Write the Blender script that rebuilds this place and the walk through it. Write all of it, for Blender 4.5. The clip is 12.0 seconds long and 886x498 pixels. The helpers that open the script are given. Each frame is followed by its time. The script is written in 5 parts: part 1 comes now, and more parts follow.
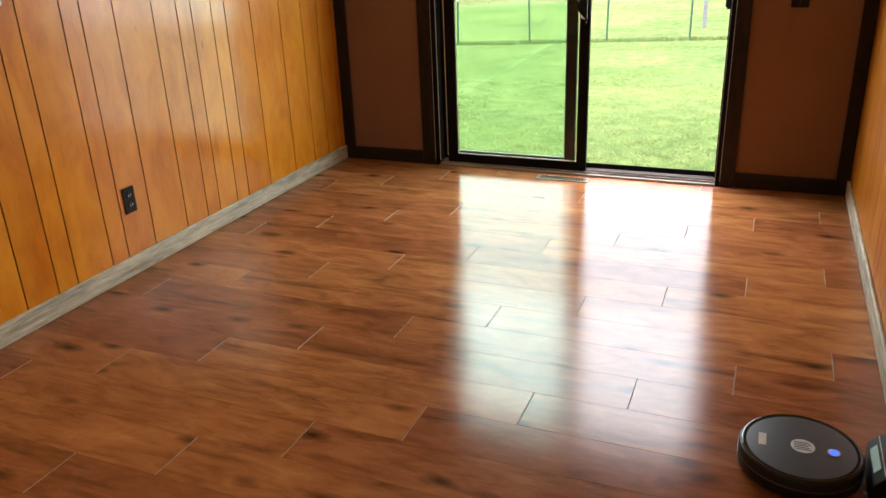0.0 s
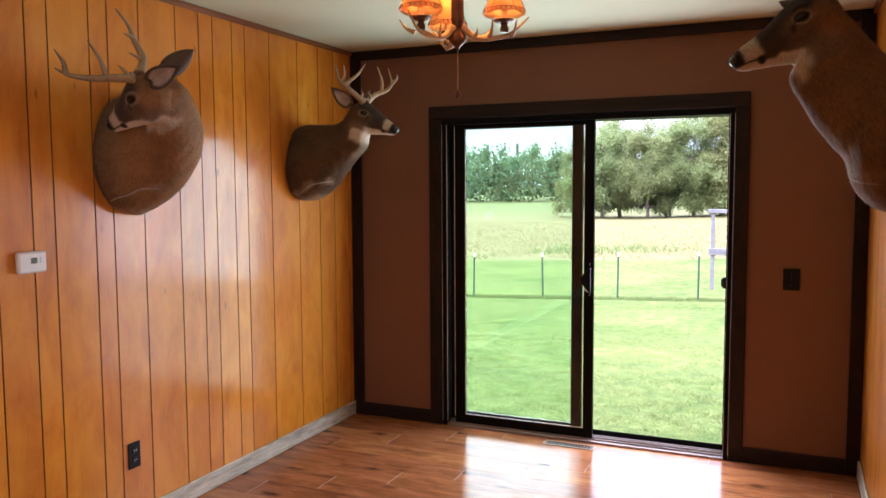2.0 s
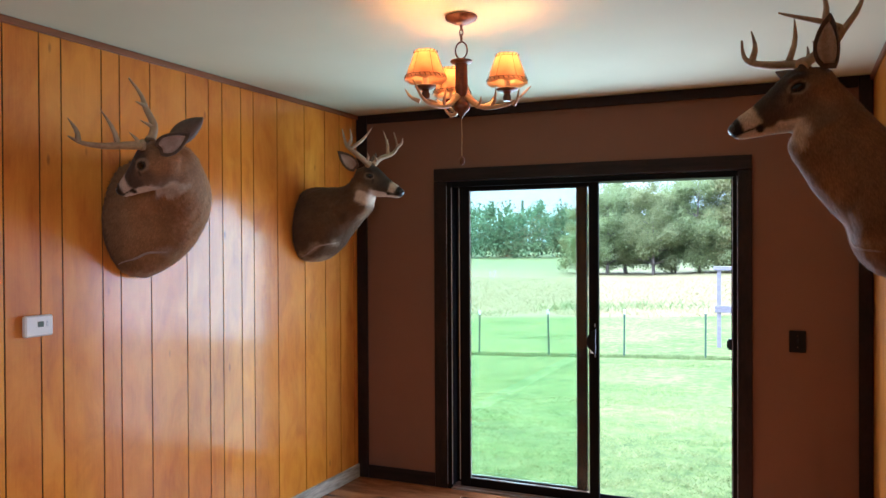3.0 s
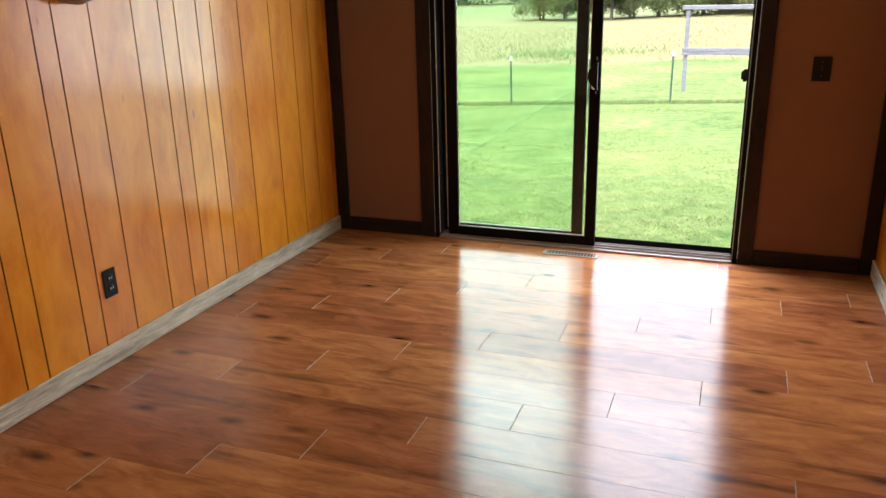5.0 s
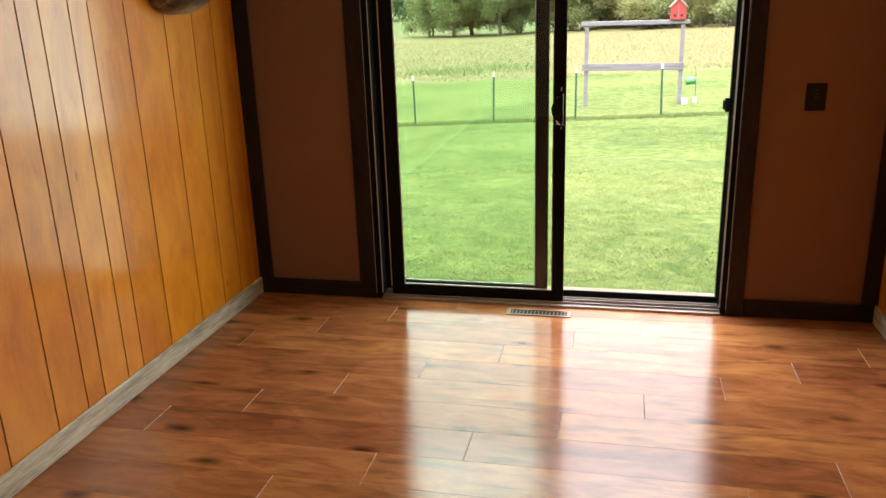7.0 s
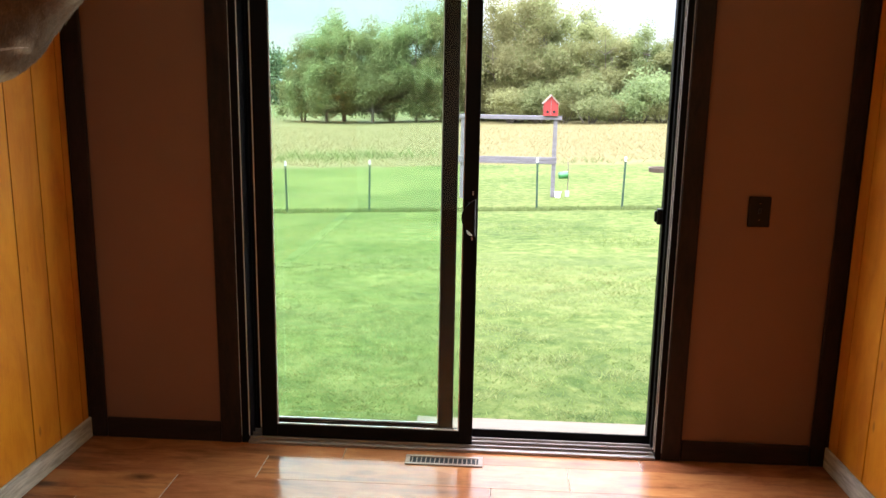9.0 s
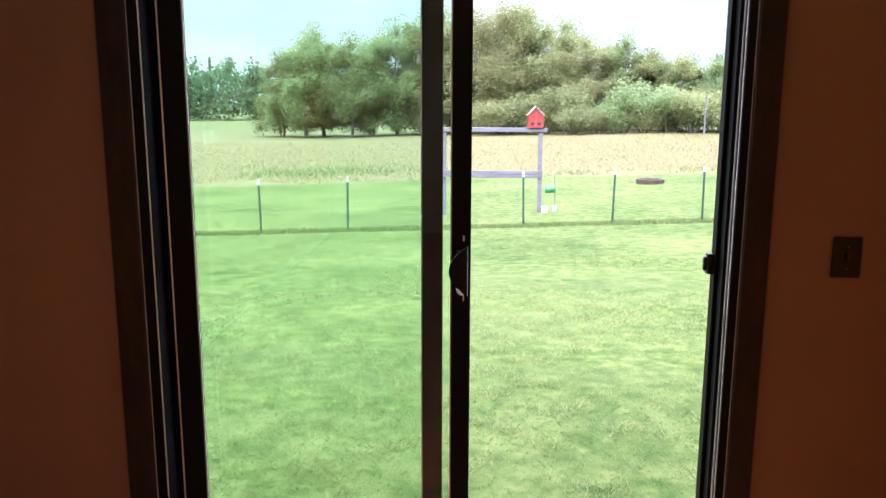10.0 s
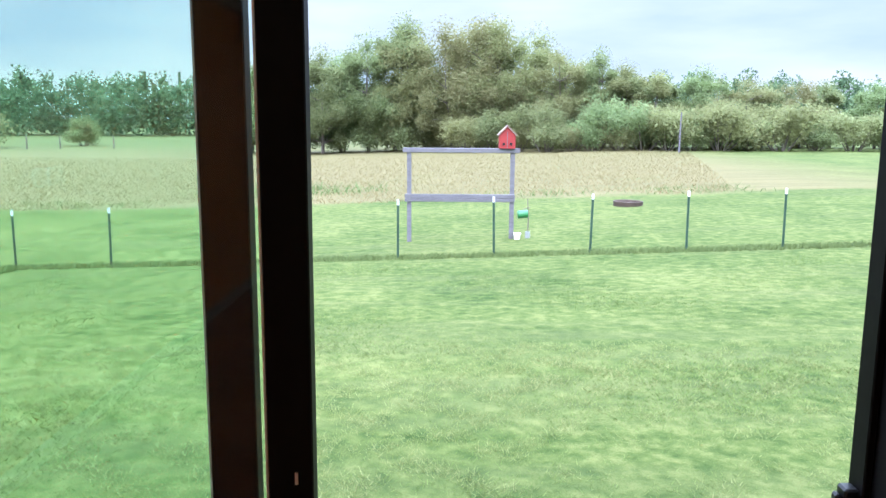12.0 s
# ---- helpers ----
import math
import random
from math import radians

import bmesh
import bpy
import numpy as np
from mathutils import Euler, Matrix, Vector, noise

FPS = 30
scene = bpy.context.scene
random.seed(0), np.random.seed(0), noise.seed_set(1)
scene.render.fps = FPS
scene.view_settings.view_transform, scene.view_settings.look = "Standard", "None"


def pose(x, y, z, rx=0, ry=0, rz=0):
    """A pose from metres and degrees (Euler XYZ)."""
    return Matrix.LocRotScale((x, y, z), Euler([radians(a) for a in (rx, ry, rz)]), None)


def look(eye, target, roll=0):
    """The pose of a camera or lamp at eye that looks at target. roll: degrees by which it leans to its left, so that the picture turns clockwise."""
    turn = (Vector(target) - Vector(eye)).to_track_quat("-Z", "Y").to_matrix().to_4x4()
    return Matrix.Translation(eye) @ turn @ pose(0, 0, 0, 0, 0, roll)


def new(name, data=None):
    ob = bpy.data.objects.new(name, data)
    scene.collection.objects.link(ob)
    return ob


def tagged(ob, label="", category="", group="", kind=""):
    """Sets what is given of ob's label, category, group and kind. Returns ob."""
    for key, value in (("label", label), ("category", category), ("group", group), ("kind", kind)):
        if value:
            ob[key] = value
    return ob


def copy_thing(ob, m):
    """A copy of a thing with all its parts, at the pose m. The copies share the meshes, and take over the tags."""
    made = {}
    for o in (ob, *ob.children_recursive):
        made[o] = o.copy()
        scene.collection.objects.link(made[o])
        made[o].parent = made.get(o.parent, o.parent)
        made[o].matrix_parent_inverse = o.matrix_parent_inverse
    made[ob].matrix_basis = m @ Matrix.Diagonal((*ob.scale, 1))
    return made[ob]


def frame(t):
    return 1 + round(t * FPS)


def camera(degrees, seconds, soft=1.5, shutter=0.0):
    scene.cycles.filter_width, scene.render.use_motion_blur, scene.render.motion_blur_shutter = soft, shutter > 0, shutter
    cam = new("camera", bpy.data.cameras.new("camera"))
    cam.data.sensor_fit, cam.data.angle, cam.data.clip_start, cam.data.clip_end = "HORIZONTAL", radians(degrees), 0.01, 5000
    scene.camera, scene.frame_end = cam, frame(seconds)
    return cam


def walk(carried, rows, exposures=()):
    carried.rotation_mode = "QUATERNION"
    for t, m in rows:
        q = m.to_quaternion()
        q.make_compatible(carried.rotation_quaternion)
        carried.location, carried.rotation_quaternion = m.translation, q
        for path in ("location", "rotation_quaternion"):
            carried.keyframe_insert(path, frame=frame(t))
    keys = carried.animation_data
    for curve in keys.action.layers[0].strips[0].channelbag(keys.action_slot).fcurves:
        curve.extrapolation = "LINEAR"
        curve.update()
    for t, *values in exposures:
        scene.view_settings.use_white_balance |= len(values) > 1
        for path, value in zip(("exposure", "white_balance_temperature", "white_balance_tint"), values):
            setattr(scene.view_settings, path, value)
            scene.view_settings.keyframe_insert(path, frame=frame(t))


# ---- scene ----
cam = camera(58.8, 12.0)
PATH = [
    (0, (-0.347, 0.733, 1.43), (-1.07, 2.438, 0.673), -2.3),
    (0.5, (-0.317, 0.714, 1.472), (-1.095, 2.481, 0.949), -1.7),
    (1, (-0.299, 0.704, 1.504), (-1.091, 2.501, 1.124), -0.7),
    (1.5, (-0.279, 0.692, 1.52), (-1.076, 2.507, 1.258), -0.2),
    (2, (-0.274, 0.678, 1.554), (-1.075, 2.503, 1.395), -0.3),
    (2.5, (-0.263, 0.661, 1.571), (-1.07, 2.49, 1.508), -0.5),
    (3, (-0.263, 0.665, 1.586), (-1.079, 2.491, 1.569), -0.3),
    (3.5, (-0.272, 0.685, 1.545), (-1.069, 2.514, 1.408), 0.1),
    (3.7, (-0.283, 0.698, 1.513), (-1.058, 2.526, 1.274), 0.3),
    (5.5, (-0.746, 1.17, 1.456), (-1.406, 2.94, 0.798), -1.5),
    (6, (-0.854, 1.405, 1.475), (-1.498, 3.198, 0.868), -0.5),
    (6.5, (-0.972, 1.514, 1.494), (-1.538, 3.338, 0.9), -1.1),
    (8.3, (-1.249, 1.765, 1.441), (-1.375, 3.673, 0.854), -0.5),
    (8.5, (-1.269, 1.849, 1.467), (-1.384, 3.779, 0.956), 0.1),
    (9, (-1.291, 2.232, 1.476), (-1.402, 4.19, 1.083), 1.0),
    (9.5, (-1.35, 2.633, 1.494), (-1.429, 4.601, 1.146), 0.4),
    (10, (-1.332, 3.035, 1.472), (-1.401, 5.001, 1.11), 0.2),
    (10.5, (-1.347, 3.391, 1.475), (-1.466, 5.344, 1.062), 1.1),
    (11, (-1.375, 3.737, 1.508), (-1.474, 5.69, 1.086), -0.4),
    (11.5, (-1.278, 4.059, 1.514), (-1.325, 6.022, 1.133), -0.2),
    (12, (-1.166, 4.39, 1.53), (-1.172, 6.363, 1.207), 0.4),
]
EXPOSURES = [(0, 0.76, 6500, 7), (1, 0.78, 6350, 12), (1.5, 0.78, 6150, 18), (2, 0.78, 5850, 25), (2.5, 0.8, 5350, 26), (3.0, 0.86, 4950, 18), (3.6, 0.88, 4650, 15), (5.3, 0.7, 6550, 11), (6.5, 0.6, 6950, 12), (8.3, 0.57, 6700, 11), (9.5, 0.60, 6000, 20), (10.5, 0.50, 5600, 21), (11.2, 0.40, 5580, 20), (12, 0.18, 5350, 16)]
walk(cam, [(t, look(eye, target, roll)) for t, eye, target, roll in PATH], EXPOSURES)

# ---- sky and sun: a bright, thinly overcast day ----
SUN_AZ, SUN_EL = 200.0, 38.0
world = bpy.data.worlds.new("overcast_sky")
scene.world = world
world.use_nodes = True
wn = world.node_tree
wn.nodes.clear()
w_out = wn.nodes.new("ShaderNodeOutputWorld")
w_bg = wn.nodes.new("ShaderNodeBackground")
w_sky = wn.nodes.new("ShaderNodeTexSky")
w_sky.sky_type = "NISHITA"
w_sky.sun_disc = False
w_sky.sun_elevation, w_sky.sun_rotation = radians(SUN_EL), radians(SUN_AZ)
w_co = wn.nodes.new("ShaderNodeTexCoord")
w_map = wn.nodes.new("ShaderNodeMapping")
w_map.inputs["Scale"].default_value = (1.6, 1.6, 7.0)
w_noise = wn.nodes.new("ShaderNodeTexNoise")
w_noise.inputs["Scale"].default_value, w_noise.inputs["Detail"].default_value = 1.7, 5.0
w_ramp = wn.nodes.new("ShaderNodeValToRGB")
w_ramp.color_ramp.elements[0].position, w_ramp.color_ramp.elements[0].color = 0.3, (8.5, 10.2, 12.6, 1)
w_ramp.color_ramp.elements[1].position, w_ramp.color_ramp.elements[1].color = 0.68, (14.5, 14.8, 15.0, 1)
w_mix = wn.nodes.new("ShaderNodeMix")
w_mix.data_type = "RGBA"
w_mix.inputs[0].default_value = 0.82
w_bg.inputs["Strength"].default_value = 0.15
# an overcast sky is brighter overhead than at the horizon
w_sep = wn.nodes.new("ShaderNodeSeparateXYZ")
w_up = wn.nodes.new("ShaderNodeMapRange")
w_up.inputs["From Min"].default_value, w_up.inputs["From Max"].default_value = 0.17, 1.0
w_up.inputs["To Min"].default_value, w_up.inputs["To Max"].default_value = 0.50, 6.4
w_mul = wn.nodes.new("ShaderNodeVectorMath")
w_mul.operation = "SCALE"
for a, b in ((w_co.outputs["Generated"], w_map.inputs["Vector"]), (w_map.outputs[0], w_noise.inputs["Vector"]),
             (w_noise.outputs[0], w_ramp.inputs[0]), (w_sky.outputs[0], w_mix.inputs[6]), (w_ramp.outputs[0], w_mix.inputs[7]),
             (w_co.outputs["Generated"], w_sep.inputs[0]), (w_sep.outputs[2], w_up.inputs["Value"]), (w_up.outputs[0], w_mul.inputs["Scale"]),
             (w_mix.outputs[2], w_mul.inputs[0]), (w_mul.outputs[0], w_bg.inputs["Color"]), (w_bg.outputs[0], w_out.inputs[0])):
    wn.links.new(a, b)

sun = new("sun", bpy.data.lights.new("sun", "SUN"))
sun.data.energy, sun.data.angle, sun.data.color = 3.2, radians(20), (1.0, 0.96, 0.9)
sun.rotation_euler = (radians(90 - SUN_EL), 0, radians(180 - SUN_AZ))

LAMP_WATTS = 1.9
# the sky's light in the two halves of the sliding door's opening: through greenish glass, and free
# the upper part of each half looks on the sky, the lower part on the lawn
for lx, lz, tall, watts, tone in ((-1.78, 1.40, 1.04, 11.0, (0.76, 1.0, 0.95)), (-1.78, 0.47, 0.80, 2.9, (0.80, 1.0, 0.88)),
                                  (-0.955, 1.40, 1.04, 9.6, (0.95, 0.94, 1.0)), (-0.955, 0.47, 0.80, 3.1, (0.97, 0.97, 0.98))):
    skylight = new("door_skylight", bpy.data.lights.new("door_skylight", "AREA"))
    skylight.data.shape, skylight.data.size, skylight.data.size_y = "RECTANGLE", 0.74, tall
    skylight.data.energy, skylight.data.color, skylight.data.spread = watts, tone, radians(170)
    skylight.matrix_world = look((lx, 5.312, lz), (lx, 3.0, lz))
# added fill lamp, set in an assumed side window behind the entrance
side_fill = new("side_fill_light", bpy.data.lights.new("side_fill_light", "AREA"))
side_fill.data.shape, side_fill.data.size, side_fill.data.size_y = "RECTANGLE", 1.1, 1.2
side_fill.data.energy, side_fill.data.color, side_fill.data.spread = 42.0, (1.0, 0.93, 0.82), radians(120)
side_fill.matrix_world = look((0.205, -0.5, 1.45), (-3.0, 1.2, 0.50))

# ---- materials ----


def nd(nt, kind, **ins):
    n = nt.nodes.new("ShaderNode" + kind)
    for k, v in ins.items():
        sock = n.inputs[k.replace("_", " ")]
        if isinstance(v, bpy.types.NodeSocket):
            nt.links.new(v, sock)
        else:
            sock.default_value = v
    return n


def mixc(nt, fac, a, b, blend="MIX"):
    n = nt.nodes.new("ShaderNodeMix")
    n.data_type, n.blend_type = "RGBA", blend
    for i, v in ((0, fac), (6, a), (7, b)):
        if isinstance(v, bpy.types.NodeSocket):
            nt.links.new(v, n.inputs[i])
        else:
            n.inputs[i].default_value = v if i == 0 else (*v[:3], 1)
    return n.outputs[2]


def ramp(nt, fac, stops):
    n = nt.nodes.new("ShaderNodeValToRGB")
    e = n.color_ramp.elements
    while len(e) < len(stops):
        e.new(0.5)
    for el, (p, c) in zip(e, stops):
        el.position, el.color = p, (*c, 1)
    nt.links.new(fac, n.inputs[0])
    return n.outputs[0]


def calc(nt, op, a, b=0.0, c=0.0):
    n = nt.nodes.new("ShaderNodeMath")
    n.operation = op
    for i, v in enumerate((a, b, c)):
        if isinstance(v, bpy.types.NodeSocket):
            nt.links.new(v, n.inputs[i])
        else:
            n.inputs[i].default_value = v
    return n.outputs[0]


def start(name):
    m = bpy.data.materials.new(name)
    m.use_nodes = True
    return m, m.node_tree, m.node_tree.nodes["Principled BSDF"]


def coords(nt, scale=(1, 1, 1), per_piece=0.0):
    v = nd(nt, "TexCoord").outputs["Object"]
    if per_piece:
        r = nd(nt, "ObjectInfo").outputs["Random"]
        off = nd(nt, "CombineXYZ", X=calc(nt, "MULTIPLY", r, 37.0 * per_piece), Y=calc(nt, "MULTIPLY", r, 91.0 * per_piece), Z=calc(nt, "MULTIPLY", r, 53.0 * per_piece)).outputs[0]
        add = nt.nodes.new("ShaderNodeVectorMath")
        nt.links.new(v, add.inputs[0])
        nt.links.new(off, add.inputs[1])
        v = add.outputs[0]
    return nd(nt, "Mapping", Vector=v, Scale=scale).outputs[0]


def surface(name, dark, light, scale=(1, 1, 1), coarse=3.0, fine=40.0, rough=0.5, vary=0.1, bump=0.1, metal=0.0, coat=0.0, per_piece=0.0, tint=0.0, depth=0.002, spec=0.5):
    """A surface with stains and grain at two sizes."""
    m, nt, b = start(name)
    v = coords(nt, scale, per_piece)
    n1 = nd(nt, "TexNoise", Vector=v, Scale=coarse, Detail=6.0, Roughness=0.6).outputs[0]
    n2 = nd(nt, "TexNoise", Vector=v, Scale=fine, Detail=4.0, Roughness=0.65).outputs[0]
    both = calc(nt, "ADD", calc(nt, "MULTIPLY", n1, 0.6), calc(nt, "MULTIPLY", n2, 0.4))
    c = ramp(nt, both, [(0.3, dark), (0.7, light)])
    if tint:
        r = nd(nt, "ObjectInfo").outputs["Random"]
        c = nd(nt, "HueSaturation", Color=c, Value=calc(nt, "MULTIPLY_ADD", r, 2 * tint, 1 - tint)).outputs[0]
    nt.links.new(c, b.inputs["Base Color"])
    nt.links.new(calc(nt, "MULTIPLY_ADD", n2, 2 * vary, rough - vary), b.inputs["Roughness"])
    b.inputs["Metallic"].default_value = metal
    b.inputs["Coat Weight"].default_value = coat
    b.inputs["Specular IOR Level"].default_value = spec
    if bump:
        bp = nd(nt, "Bump", Height=n2, Strength=bump, Distance=depth).outputs[0]
        nt.links.new(bp, b.inputs["Normal"])
    return m


def floor_wood():
    m, nt, b = start("laminate_plank")
    v = coords(nt, (2.0, 6.0, 1), 1.0)
    warp = nd(nt, "TexNoise", Vector=coords(nt, (2.6, 6.0, 1), 1.0), Scale=1.4, Detail=4.0).outputs["Color"]
    vw = mixc(nt, 0.35, v, warp, "ADD")
    g = nd(nt, "TexNoise", Vector=vw, Scale=2.2, Detail=9.0, Roughness=0.62, Distortion=0.6).outputs[0]
    fine = nd(nt, "TexNoise", Vector=coords(nt, (3, 60, 1), 1.0), Scale=4.0, Detail=5.0, Roughness=0.7).outputs[0]
    c = ramp(nt, g, [(0.24, (0.085, 0.028, 0.012)), (0.37, (0.235, 0.080, 0.029)), (0.55, (0.37, 0.138, 0.050)), (0.76, (0.50, 0.215, 0.085))])
    c = mixc(nt, 0.22, c, ramp(nt, fine, [(0.3, (0.17, 0.055, 0.02)), (0.7, (0.48, 0.20, 0.085))]))
    # knots and dark mineral streaks
    k = nd(nt, "TexVoronoi", Vector=coords(nt, (2.2, 5.0, 1), 1.0), Scale=1.25, Randomness=1.0)
    spot = ramp(nt, calc(nt, "ADD", k.outputs["Distance"], calc(nt, "MULTIPLY", g, 0.12)), [(0.10, (1, 1, 1)), (0.27, (0, 0, 0))])
    c = mixc(nt, calc(nt, "MULTIPLY", spot, 0.9), c, (0.035, 0.013, 0.008))
    st = nd(nt, "TexNoise", Vector=coords(nt, (1.1, 9, 1), 1.0), Scale=1.6, Detail=5.0, Roughness=0.6).outputs[0]
    c = mixc(nt, calc(nt, "MULTIPLY", ramp(nt, st, [(0.55, (0, 0, 0)), (0.72, (1, 1, 1))]), 0.64), c, (0.058, 0.022, 0.012))
    r = nd(nt, "ObjectInfo").outputs["Random"]
    c = nd(nt, "HueSaturation", Color=c, Hue=calc(nt, "MULTIPLY_ADD", r, 0.012, 0.494), Value=calc(nt, "MULTIPLY_ADD", r, 0.45, 0.78)).outputs[0]
    nt.links.new(c, b.inputs["Base Color"])
    sm = nd(nt, "TexNoise", Vector=coords(nt, (1, 1, 1)), Scale=2.5, Detail=4.0).outputs[0]
    nt.links.new(calc(nt, "MULTIPLY_ADD", sm, 0.08, 0.12), b.inputs["Roughness"])
    b.inputs["IOR"].default_value = 1.32
    nt.links.new(nd(nt, "Bump", Height=fine, Strength=0.12, Distance=0.001).outputs[0], b.inputs["Normal"])
    return m


def panel_wood():
    m, nt, b = start("varnished_panelling")
    v = coords(nt, (4.0, 4.0, 1.5), 1.0)
    g = nd(nt, "TexNoise", Vector=v, Scale=2.0, Detail=7.0, Roughness=0.6, Distortion=0.5).outputs[0]
    fine = nd(nt, "TexNoise", Vector=coords(nt, (70, 70, 2.0), 1.0), Scale=2.0, Detail=4.0, Roughness=0.7).outputs[0]
    fig = nd(nt, "TexNoise", Vector=coords(nt, (3, 3, 2.2)), Scale=1.3, Detail=5.0, Roughness=0.6, Distortion=0.8).outputs[0]
    c = ramp(nt, g, [(0.28, (0.46, 0.126, 0.007)), (0.5, (0.62, 0.212, 0.012)), (0.75, (0.74, 0.308, 0.023))])
    c = mixc(nt, 0.14, c, ramp(nt, fine, [(0.3, (0.38, 0.11, 0.012)), (0.7, (0.73, 0.31, 0.05))]))
    c = mixc(nt, calc(nt, "MULTIPLY", ramp(nt, fig, [(0.5, (0, 0, 0)), (0.72, (1, 1, 1))]), 0.35), c, (0.80, 0.38, 0.05))
    # small dark flecks
    k = nd(nt, "TexVoronoi", Vector=coords(nt, (6, 6, 2.2), 1.0), Scale=1.3).outputs["Distance"]
    c = mixc(nt, calc(nt, "MULTIPLY", ramp(nt, k, [(0.03, (1, 1, 1)), (0.08, (0, 0, 0))]), 0.6), c, (0.16, 0.05, 0.015))
    r = nd(nt, "ObjectInfo").outputs["Random"]
    c = nd(nt, "HueSaturation", Color=c, Hue=calc(nt, "MULTIPLY_ADD", r, 0.006, 0.497), Value=calc(nt, "MULTIPLY_ADD", r, 0.12, 0.95)).outputs[0]
    nt.links.new(c, b.inputs["Base Color"])
    nt.links.new(calc(nt, "MULTIPLY_ADD", g, 0.12, 0.28), b.inputs["Roughness"])
    b.inputs["Specular IOR Level"].default_value = 0.25
    # the upright grain of the varnish spreads reflections sideways
    tg = nd(nt, "Tangent")
    tg.direction_type, tg.axis = "RADIAL", "Z"
    nt.links.new(tg.outputs[0], b.inputs["Tangent"])
    b.inputs["Anisotropic"].default_value = 0.9
    b.inputs["Coat Weight"].default_value, b.inputs["Coat Roughness"].default_value = 0.62, 0.16
    nt.links.new(nd(nt, "Bump", Height=fine, Strength=0.08, Distance=0.001).outputs[0], b.inputs["Normal"])
    return m


def pane_glass(name, colour):
    m, nt, b = start(name)
    b.inputs["Base Color"].default_value = (*colour, 1)
    b.inputs["Transmission Weight"].default_value = 1.0
    b.inputs["Roughness"].default_value = 0.0
    b.inputs["IOR"].default_value = 1.45
    return m


def ground_cover():
    """Mown lawn, straw meadow beyond it, and weedy field behind."""
    m, nt, b = start("lawn_and_meadow")
    pos = nd(nt, "TexCoord").outputs["Object"]
    sep = nd(nt, "SeparateXYZ", Vector=pos)
    x, y = sep.outputs[0], sep.outputs[1]
    n1 = nd(nt, "TexNoise", Vector=pos, Scale=0.35, Detail=7.0, Roughness=0.65).outputs[0]
    n2 = nd(nt, "TexNoise", Vector=pos, Scale=5.5, Detail=9.0, Roughness=0.72).outputs[0]
    n3 = nd(nt, "TexNoise", Vector=nd(nt, "Mapping", Vector=pos, Scale=(0.25, 2.2, 1)).outputs[0], Scale=0.8, Detail=5.0).outputs[0]
    lawn = ramp(nt, calc(nt, "ADD", calc(nt, "MULTIPLY", n1, 0.34), calc(nt, "MULTIPLY", n2, 0.66)),
                [(0.39, (0.026, 0.048, 0.008)), (0.5, (0.066, 0.086, 0.020)), (0.61, (0.118, 0.128, 0.040))])
    lawn = mixc(nt, calc(nt, "MULTIPLY", ramp(nt, n3, [(0.48, (0, 0, 0)), (0.72, (1, 1, 1))]), 0.5), lawn, (0.078, 0.088, 0.031))
    straw = ramp(nt, n3, [(0.3, (0.094, 0.086, 0.036)), (0.55, (0.128, 0.106, 0.048)), (0.75, (0.082, 0.090, 0.030))])
    edge = calc(nt, "ADD", y, calc(nt, "MULTIPLY", calc(nt, "SUBTRACT", n1, 0.5), 3.0))
    in_meadow = ramp(nt, calc(nt, "MULTIPLY", calc(nt, "SUBTRACT", edge, 28.9), 1.2), [(0, (0, 0, 0)), (1, (1, 1, 1))])
    right = ramp(nt, calc(nt, "MULTIPLY", calc(nt, "SUBTRACT", x, 11.0), 0.12), [(0, (1, 1, 1)), (1, (0, 0, 0))])
    far = ramp(nt, calc(nt, "MULTIPLY", calc(nt, "SUBTRACT", edge, 66.0), 0.04), [(0, (0, 0, 0)), (1, (1, 1, 1))])
    c = mixc(nt, calc(nt, "MULTIPLY", in_meadow, right), lawn, straw)
    c = mixc(nt, calc(nt, "MULTIPLY", far, 0.7), c, (0.066, 0.082, 0.026))
    nt.links.new(c, b.inputs["Base Color"])
    b.inputs["Roughness"].default_value = 0.95
    b.inputs["Specular IOR Level"].default_value = 0.1
    nt.links.new(nd(nt, "Bump", Height=n2, Strength=0.6, Distance=0.05).outputs[0], b.inputs["Normal"])
    return m


def leafy(name, dark, light, translucent=0.25):
    m, nt, b = start(name)
    r = nd(nt, "NewGeometry").outputs["Random Per Island"]
    n = nd(nt, "TexNoise", Vector=nd(nt, "TexCoord").outputs["Object"], Scale=0.6, Detail=3.0).outputs[0]
    c = ramp(nt, calc(nt, "ADD", calc(nt, "MULTIPLY", r, 0.6), calc(nt, "MULTIPLY", n, 0.4)), [(0.2, dark), (0.8, light)])
    r2 = nd(nt, "ObjectInfo").outputs["Random"]
    c = nd(nt, "HueSaturation", Color=c, Hue=calc(nt, "MULTIPLY_ADD", r2, 0.04, 0.478), Value=calc(nt, "MULTIPLY_ADD", r2, 0.3, 0.85)).outputs[0]
    nt.links.new(c, b.inputs["Base Color"])
    b.inputs["Roughness"].default_value = 0.7
    b.inputs["Specular IOR Level"].default_value = 0.2
    tr = nd(nt, "BsdfTranslucent", Color=c)
    mx = nd(nt, "MixShader", Fac=translucent)
    nt.links.new(b.outputs[0], mx.inputs[1])
    nt.links.new(tr.outputs[0], mx.inputs[2])
    nt.links.new(mx.outputs[0], nt.nodes["Material Output"].inputs[0])
    return m


